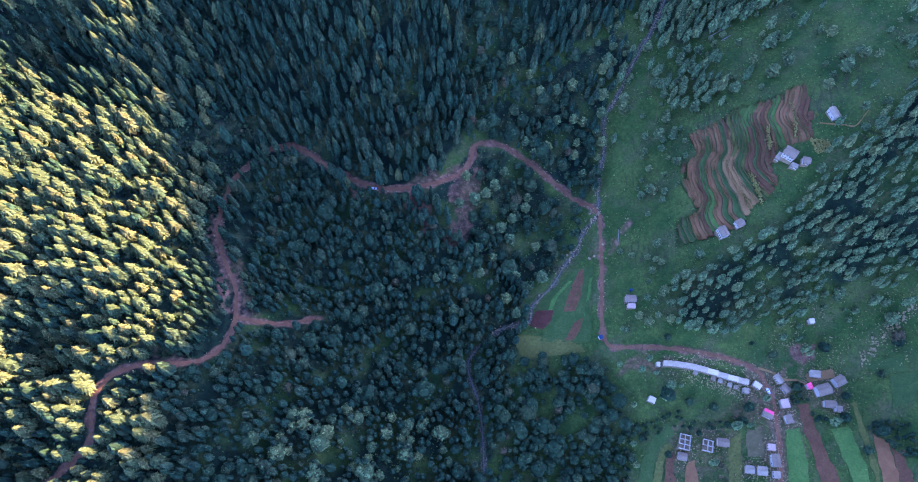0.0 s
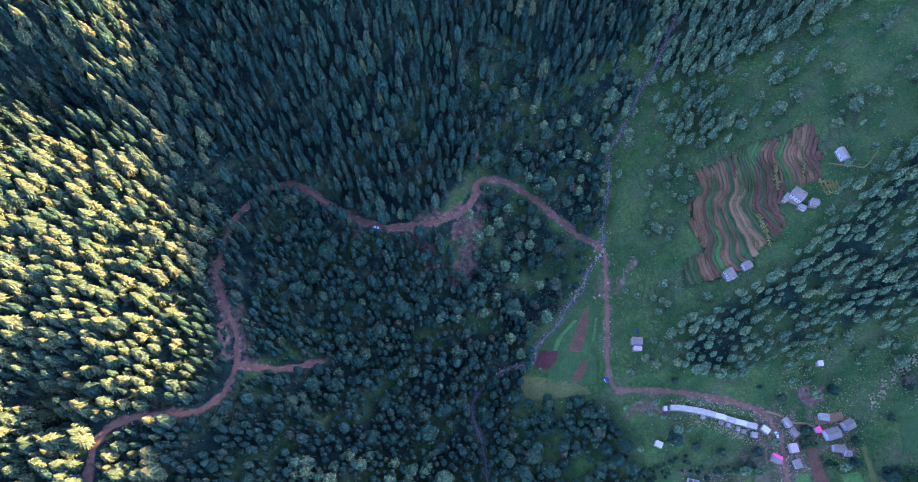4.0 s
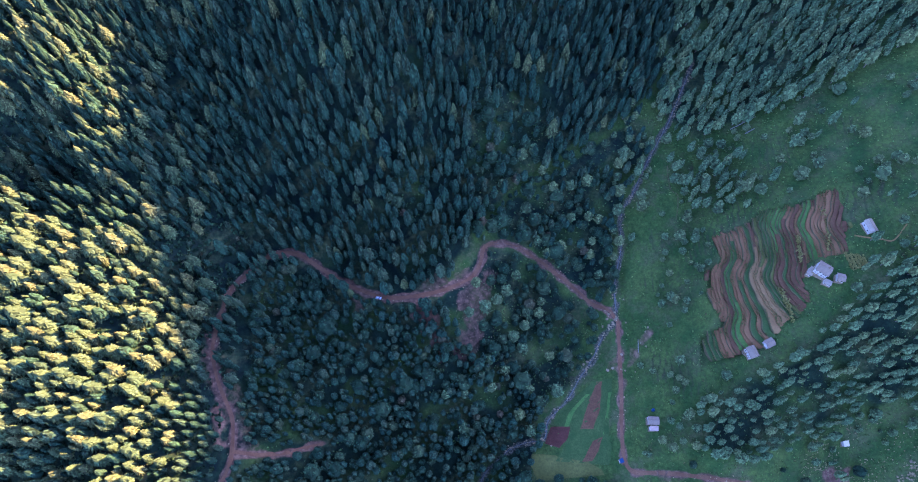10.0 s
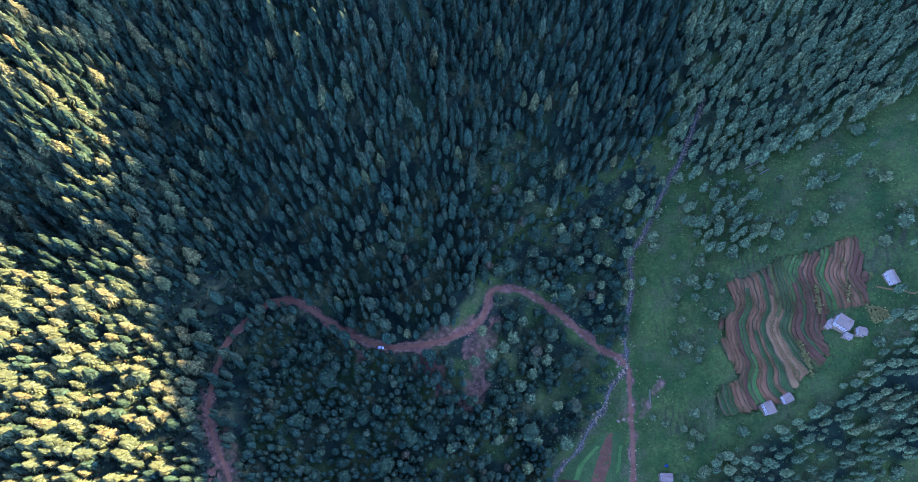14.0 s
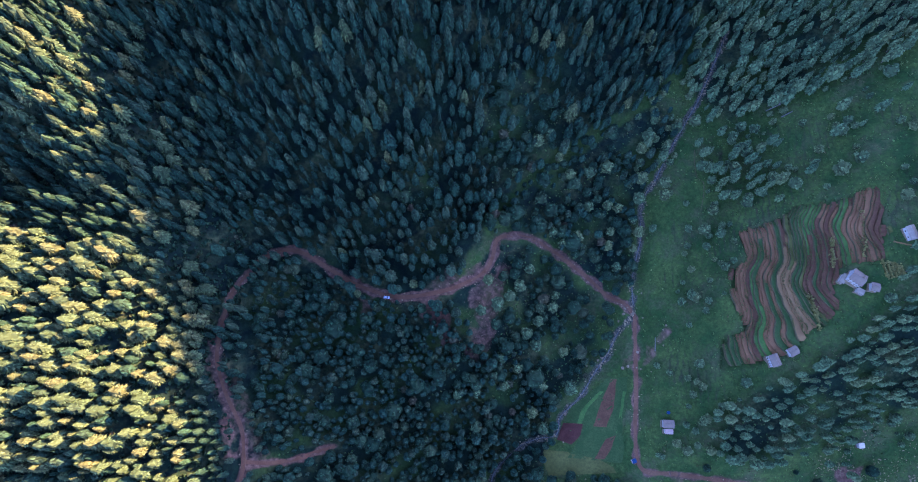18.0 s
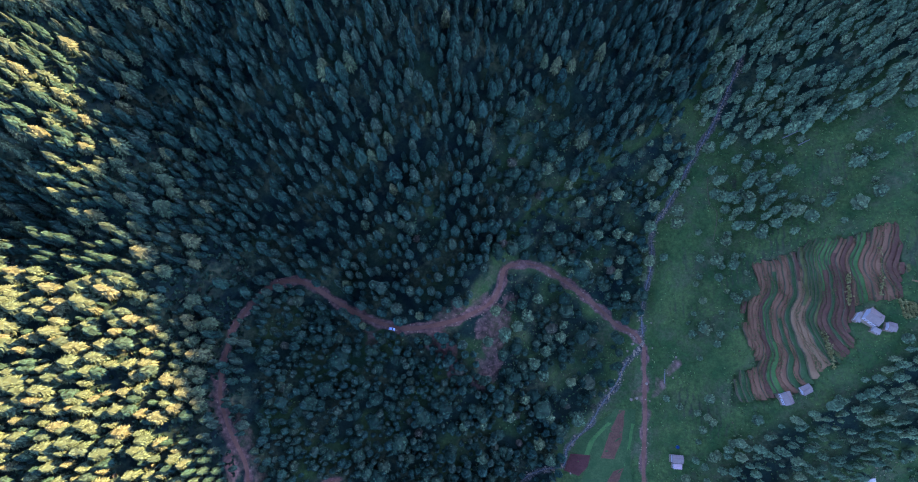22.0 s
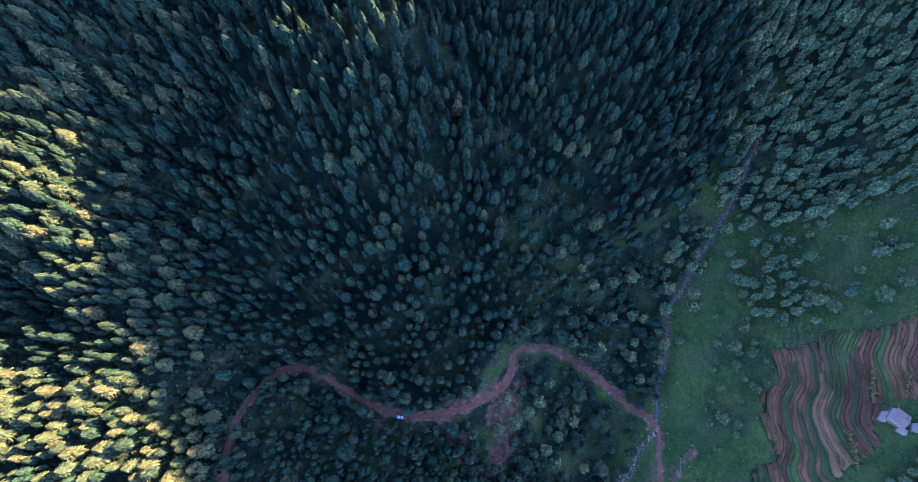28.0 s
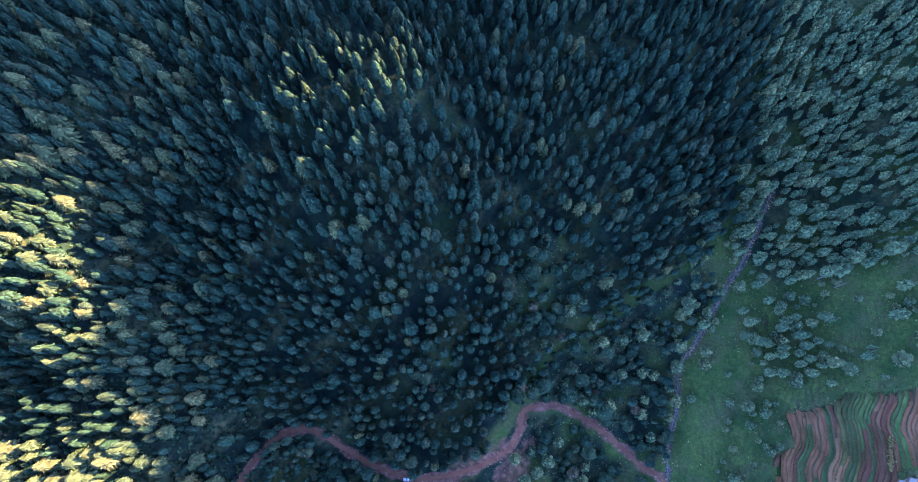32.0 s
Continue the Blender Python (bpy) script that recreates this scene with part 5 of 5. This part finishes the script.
for x_, y_, r_ in ((196, 264, 0.9), (199, 262.5, 0.7), (105, 224, 0.6), (108, 221, 0.8), (105, 219, 1.1), (111, 224, 1.4), (110, 185, 0.6), (113, 184, 0.8), (104, 186, 1.1), (101, 185, 1.4), (119, 182, 0.6), (118, 221, 0.8), (85, 191, 1.1), (88, 193, 1.4), (83, 189, 0.6), (77, 187, 0.8), (62, 159, 1.1), (60, 153, 1.4), (125, 203, 0.6), (128, 200, 0.8), (104, 224, 1.2), (106, 228, 1.0), (101, 219, 1.1), (118, 239, 0.8), (131, 214, 1.0), (129, 211, 0.8), (58, 133, 0.8), (112, 196, 1.3), (248, 91, 0.9), (300, 120, 1.4)):
    boulder(x_, y_, r_)
for key in ("village", "mid", "west"):
    ln = LINES[key][0]
    k = rng.integers(1, len(ln) - 1, 240)
    k = k[rng.uniform(0, 1, 240) < 0.2 + 0.8 * step01(np.sin(k * 0.07) + np.sin(k * 0.19 + 1), 0, 1.2)]
    d_ = ln[k + 1] - ln[k - 1]
    side_ = np.stack([-d_[:, 1], d_[:, 0]], -1) / np.linalg.norm(d_, axis=1)[:, None] * (rng.choice([-1, 1], len(k)) * rng.uniform(1.6, 4.2, len(k)))[:, None]
    stones_stuff("roadside_stones", ln[k, 0] + side_[:, 0], ln[k, 1] + side_[:, 1], rng.uniform(0.15, 0.75, len(k)) ** 1.5, "loose grey stones along the dirt road")

# conifer forest of the spur and of the western slope
x, y, r = scatter(6.75, seed=3)
conifer = inside(x, y, FOREST[0]) > 0
conifer &= ~in_any(x, y, BUSHY, SPARSE_MID, BUSH_S)
gap = step01(wave(x, y, 60, 5.0), 0.6, 0.9) * 0.4
keep = conifer & keep_off(x, y) & (r.uniform(0, 1, len(x)) > np.where(in_any(x, y, *GLADES), 0.72, np.where(in_any(x, y, GLADE_WEST), 0.8, np.where(x < -185, 0.2, 0.1))) + gap) & (line_distance(x, y, RAVINE)[0] > 1.8)
x, y = x[keep], y[keep]
cedar = r.uniform(0, 1, len(x)) < np.where(x < -185, np.where(y < 262, 0.78, 0.25), 0.025)
spruce_rows = tree_rows(x[~cedar], y[~cedar], r, 18.8, 0.92, 8)
spruce_rows[:, 3] *= np.where((spruce_rows[:, 0] < -185) & (spruce_rows[:, 1] < 260), 1.25, 1.0)
spruce_rows[:, 2] *= np.where((spruce_rows[:, 0] < -185) & (spruce_rows[:, 1] < 260), 0.85, 1.0)
cedar_rows = tree_rows(x[cedar], y[cedar], r, np.where(x[cedar] < -185, 16.5, 18.5), np.where(x[cedar] < -185, 1.12, 0.82), 5)

# younger conifers: undergrowth on the western slope, scattered ones above the road
x, y, r = scatter(6.6, seed=13)
west = (x < -170) & (inside(x, y, FOREST[0]) > 0) & ~in_any(x, y, BUSHY)
above = in_any(x, y, SPARSE_MID)
keep = keep_off(x, y) & (r.uniform(0, 1, len(x)) < np.where(west, 0.48, np.where(above, 0.38, 0)))
spruce_rows = np.vstack([spruce_rows, tree_rows(x[keep], y[keep], r, np.where(x[keep] < -170, 9.0, 12.0), 1.25, 8)])

# pale pines on the eastern slopes
x, y, r = scatter(6.9, x0=100, seed=4)
dense = in_any(x, y, PINES_N, PINES_SE)
group = in_any(x, y, PINE_GROUP)
rest = (x > 112) & ~dense & ~group & ~in_any(x, y, MEADOW)
chance = np.where(dense, 0.9 + 0.2 * wave(x, y, 50, 1.0), np.where(group, 0.6, np.where(rest, 0.06 + 0.08 * wave(x, y, 60), 0)))
keep = (r.uniform(0, 1, len(x)) < chance) & keep_off(x, y) & (inside(x, y, FOREST[0]) < 2)
pine_rows = tree_rows(x[keep], y[keep], r, np.where(y[keep] < 300, 13.5, 16.5), 1.0, 7)

# leafy trees and bushes of the valley floor
x, y, r = scatter(4.9, seed=6)
bushy = in_any(x, y, BUSHY)
thin = in_any(x, y, SPARSE_MID, MID_TRI, BUSH_S)
steps_zone = (x > 112) & ~in_any(x, y, PINES_N, PINES_SE)
chance = np.where(bushy, 0.8 + 0.3 * wave(x, y, 38, 2.0), np.where(in_any(x, y, BUSH_S), 0.62 + 0.4 * wave(x, y, 34, 1.0), np.where(thin | in_any(x, y, *GLADES), 0.3 + 0.25 * wave(x, y, 30, 1.0), np.where(steps_zone & (~in_any(x, y, MEADOW) | (x > 138)), 0.1 + 0.14 * wave(x, y, 28, 3.0), 0))))
keep = (r.uniform(0, 1, len(x)) < chance) & keep_off(x, y)
broad_rows = tree_rows(x[keep], y[keep], r, 8.4, 1.0, 7)
big = r.uniform(0, 1, len(broad_rows)) < 0.2
broad_rows[big, 2] *= 1.35
young = in_any(broad_rows[:, 0], broad_rows[:, 1], BUSHY) & (r.uniform(0, 1, len(broad_rows)) < 0.74)
small = broad_rows[young]
small[:, 2], small[:, 3] = small[:, 2] * 1.4, small[:, 3] * 1.12
small[:, 6] = r.integers(0, 8, len(small))
broad_rows, spruce_rows = broad_rows[~young], np.vstack([spruce_rows, small])

# few bushes on the open ground round the hamlet
open_ground = (broad_rows[:, 0] > 112) & (broad_rows[:, 1] <= 125)
broad_rows = broad_rows[~open_ground | (r.uniform(0, 1, len(broad_rows)) < 0.35)]

# large pale crowns in the hollow below the short track
hollow = in_any(broad_rows[:, 0], broad_rows[:, 1], HOLLOW) & (r.uniform(0, 1, len(broad_rows)) < 0.8)
hollow_rows, broad_rows = broad_rows[hollow], broad_rows[~hollow]
hollow_rows[:, 2], hollow_rows[:, 3], hollow_rows[:, 6] = hollow_rows[:, 2] * 1.25, hollow_rows[:, 3] * 1.6, hollow_rows[:, 6] % 5
for row in hollow_rows:
    single_tree("round_tree", row)["label"] = "leafy pale green tree in the wooded hollow"

# paler bushy trees dotted over the eastern meadows
east = (broad_rows[:, 0] > 112) & (broad_rows[:, 1] > 125)
meadow_rows, broad_rows = broad_rows[east], broad_rows[~east]
meadow_rows[:, 2], meadow_rows[:, 3], meadow_rows[:, 6] = meadow_rows[:, 2] * 0.9, meadow_rows[:, 3] * 1.5, meadow_rows[:, 6] % 5
meadow_rows = meadow_rows[np.min(np.hypot(meadow_rows[:, 0][:, None] - 257, meadow_rows[:, 1][:, None] - 131), 1) > 10]
for row in meadow_rows[:120]:
    single_tree("round_tree", row)["label"] = "small rounded pale green tree on the meadow"
if len(meadow_rows) > 120:
    joined_trees("meadow_bushes", "round_tree", meadow_rows[120:], "rounded bushes dotted over the eastern meadows")

# dark hedges and thickets round the hamlet
x, y, r = scatter(3.6, x0=100, x1=330, y0=-20, y1=110, seed=16)
HEDGES = [[(120, 60), (158, 70), (162, 56), (130, 50)], [(237, 89), (254, 91), (251, 76), (240, 74)], [(281, 60), (307, 62), (312, 30), (296, 40)], [(165, 62), (205, 66), (205, 58), (165, 54)], [(100, 50), (125, 60), (120, 10), (100, 0)], [(243, 74), (262, 66), (262, 60), (240, 68)]]
keep = in_any(x, y, *HEDGES) & keep_off(x, y) & (r.uniform(0, 1, len(x)) < 0.75)
broad_rows = np.vstack([broad_rows, tree_rows(x[keep], y[keep], r, 4.2, 1.0, 7)])

# broad pale-crowned trees standing singly by the stream and the road
LONE = [(79, 324), (91, 327), (56, 333), (40, 342), (49, 346), (79, 301), (93, 302), (101, 300), (96, 284), (71, 280), (60, 275), (75, 261), (94, 274), (100, 258), (117, 320), (130, 325), (134, 339), (142, 354), (155, 358), (134, 316), (133, 307), (112, 291), (116, 283), (159, 326), (165, 315), (185, 351), (179, 322), (187, 332), (184, 296), (164, 293), (158, 280), (53, 283), (117, 267), (65, 322), (24, 321), (35, 256), (20, 236), (11, 230), (27, 243), (54, 238), (63, 171), (42, 172), (35, 154), (-5, 168), (15, 173), (-5, 144), (43, 143), (-19, 167), (52, 229), (41, 219), (39, 202), (25, 185), (13, 192), (32, 210), (59, 197), (4, 246), (-1, 225)]
rl = np.random.default_rng(8)
lone = np.array(LONE, float)
lone_rows = np.stack([lone[:, 0], lone[:, 1], rl.uniform(10.5, 15.0, len(lone)), rl.uniform(1.3, 1.7, len(lone)), rl.uniform(0, 6.28, len(lone)), np.zeros(len(lone)), rl.integers(0, 5, len(lone))], -1)
for row in lone_rows[keep_off(lone[:, 0], lone[:, 1])]:
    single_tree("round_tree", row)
near_lone = lambda rows: np.min(np.hypot(rows[:, 0][:, None] - lone[:, 0], rows[:, 1][:, None] - lone[:, 1]), 1) > 4.5
broad_rows, pine_rows = broad_rows[near_lone(broad_rows)], pine_rows[near_lone(pine_rows)]

# rusty dying crowns; their gold also paints in sunlight on the needles
for x_, y_, h_, w_, m_ in ((-118.5, 415, 25, 1.0, 0), (-102, 383, 23, 1.0, 2), (-139, 441, 24, 0.9, 3), (-87, 386, 23, 0.9, 1)):
    rusty = single_tree("cedar_tree", (x_, y_, h_, w_, m_, 0.0, m_))
    rusty["label"] = "tall conifer with a half-dead crown, rusty and coloured sunlit gold"
    rusty.children[1].data = rusty.children[1].data.copy()
    rusty.children[1].data.materials[0] = M_RUSTY_SUNLIT

# leafy bushes along the road and over the meadow by the roadside house
rb = np.random.default_rng(12)
bush = np.array([(143, 244), (149, 232), (154, 222), (129, 181), (144, 174), (138, 158), (146, 148), (166, 255), (109, 246), (157, 158), (161, 148), (159, 268), (163, 258), (122, 186), (139, 177), (141, 166), (147, 171), (130, 134), (121, 125), (141, 142), (148, 150), (151, 140), (146, 186), (136, 129)], float)
bush_rows = np.stack([bush[:, 0], bush[:, 1], rb.uniform(5.5, 9.0, len(bush)), rb.uniform(1.5, 2.0, len(bush)), rb.uniform(0, 6.28, len(bush)), np.zeros(len(bush)), rb.integers(0, 5, len(bush))], -1)
for row in bush_rows[keep_off(bush[:, 0], bush[:, 1])]:
    single_tree("round_tree", row)["label"] = "rounded green bush on the meadow by the road"

NEAR = {"spruce_tree": (-20, 330), "cedar_tree": (-60, 380), "pine_tree": (185, 330), "broadleaf_tree": (70, 270)}
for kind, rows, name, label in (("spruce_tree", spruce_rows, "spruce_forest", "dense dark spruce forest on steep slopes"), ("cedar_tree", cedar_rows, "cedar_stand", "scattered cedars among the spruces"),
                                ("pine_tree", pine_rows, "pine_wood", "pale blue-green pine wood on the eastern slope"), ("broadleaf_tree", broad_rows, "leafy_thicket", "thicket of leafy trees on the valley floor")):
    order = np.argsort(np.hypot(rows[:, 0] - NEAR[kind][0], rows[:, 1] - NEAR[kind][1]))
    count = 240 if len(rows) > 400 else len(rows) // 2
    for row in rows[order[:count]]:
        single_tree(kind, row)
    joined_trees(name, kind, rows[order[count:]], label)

# low shrubs and weeds on the open slopes
rng = np.random.default_rng(31)
x, y = rng.uniform(-200, 330, 34000), rng.uniform(0, 400, 34000)
open_land = in_any(x, y, SPARSE_MID, MID_TRI, BUSH_S, OPEN_SE) | ((x > 112) & ~in_any(x, y, MEADOW)) | (in_any(x, y, BUSHY) & (wave(x, y, 40, 2.0) < -0.1))
open_land |= in_any(x, y, *GLADES)
open_land |= in_any(x, y, MEADOW) & (wave(x, y, 33, 2.0) > 0.15)
rim = inside(x, y, TERRACES)
open_land |= (rim > -4) & (rim < 2.5)
chance = np.where((rim > -4) & (rim < 2.5), 0.95, 0.25 + 0.5 * step01(wave(x, y, 22, 1.0), -0.3, 0.5))
chance = np.where((x > 112) & (y < 125), chance * 0.8 + 0.35 * step01(wave(x, y, 26, 4.0), 0.1, 0.5), chance)
for ln_, lz_, fl_, bl_ in LINES.values():
    chance = np.where(line_distance(x, y, ln_)[0] < 4, 0, chance)
ok = open_land & (rng.uniform(0, 1, len(x)) < chance) & (rim < 2.5) & (keep_off(x, y) | ((rim > -4) & (rim < 2.5)))
x, y = x[ok][:9000], y[ok][:9000]
size = rng.uniform(0.35, 1.15, len(x))
z = ground_height(x, y)
a = rng.uniform(0, 6.283, (len(x), 5))
lean = rng.uniform(0.25, 0.95, (len(x), 5))
root = np.stack([x, y, z + 0.1], -1)[:, None]
out = np.stack([np.cos(a) * lean, np.sin(a) * lean, 1.1 - lean], -1) * size[:, None, None]
side = np.stack([-np.sin(a), np.cos(a), 0.2 * np.cos(a)], -1) * size[:, None, None] * 0.42
quad = np.stack([root + 0 * out, root + 0.6 * out + side + [0, 0, 0.2], root + out, root + 0.6 * out - side + [0, 0, 0.2]], 2).reshape(-1, 3)
n = len(x) * 5
f = (np.arange(n)[:, None] * 4 + [0, 1, 2, 3]).reshape(-1, 4)
tint = np.repeat(rng.uniform(0, 0.95, len(x)), 20)
leaf = np.repeat(rng.uniform(0, 1, n), 4)
tagged(part("shrubs", np_mesh("shrubs", quad, f, [M_SHRUB], None, {"tint": tint, "leaf": leaf})), "low leafy shrubs and weeds scattered over open slopes", "shrubs", kind="stuff")


# dense undergrowth of the western slope
x, y = rng.uniform(-328, -165, 11000), rng.uniform(-30, 540, 11000)
ok = (inside(x, y, FOREST[0]) > 0) & keep_off(x, y) & ~in_any(x, y, BUSHY)
x, y = x[ok], y[ok]
size = rng.uniform(1.2, 3.2, len(x))
a, lean = rng.uniform(0, 6.283, (len(x), 5)), rng.uniform(0.2, 0.8, (len(x), 5))
root = np.stack([x, y, ground_height(x, y) + 0.1], -1)[:, None]
out = np.stack([np.cos(a) * lean, np.sin(a) * lean, 1.2 - lean], -1) * size[:, None, None]
side = np.stack([-np.sin(a), np.cos(a), 0.2 * np.cos(a)], -1) * size[:, None, None] * 0.45
quad = np.stack([root + 0 * out, root + 0.6 * out + side + [0, 0, 0.2], root + out, root + 0.6 * out - side + [0, 0, 0.2]], 2).reshape(-1, 3)
n = len(x) * 5
tagged(part("undergrowth", np_mesh("undergrowth", quad, np.arange(n * 4).reshape(-1, 4), [M_BROAD], None, {"tint": np.repeat(rng.uniform(0, 0.95, len(x)), 20), "leaf": np.repeat(rng.uniform(0, 1, n), 4)})), "dense leafy undergrowth below the conifers", "shrubs", kind="stuff")
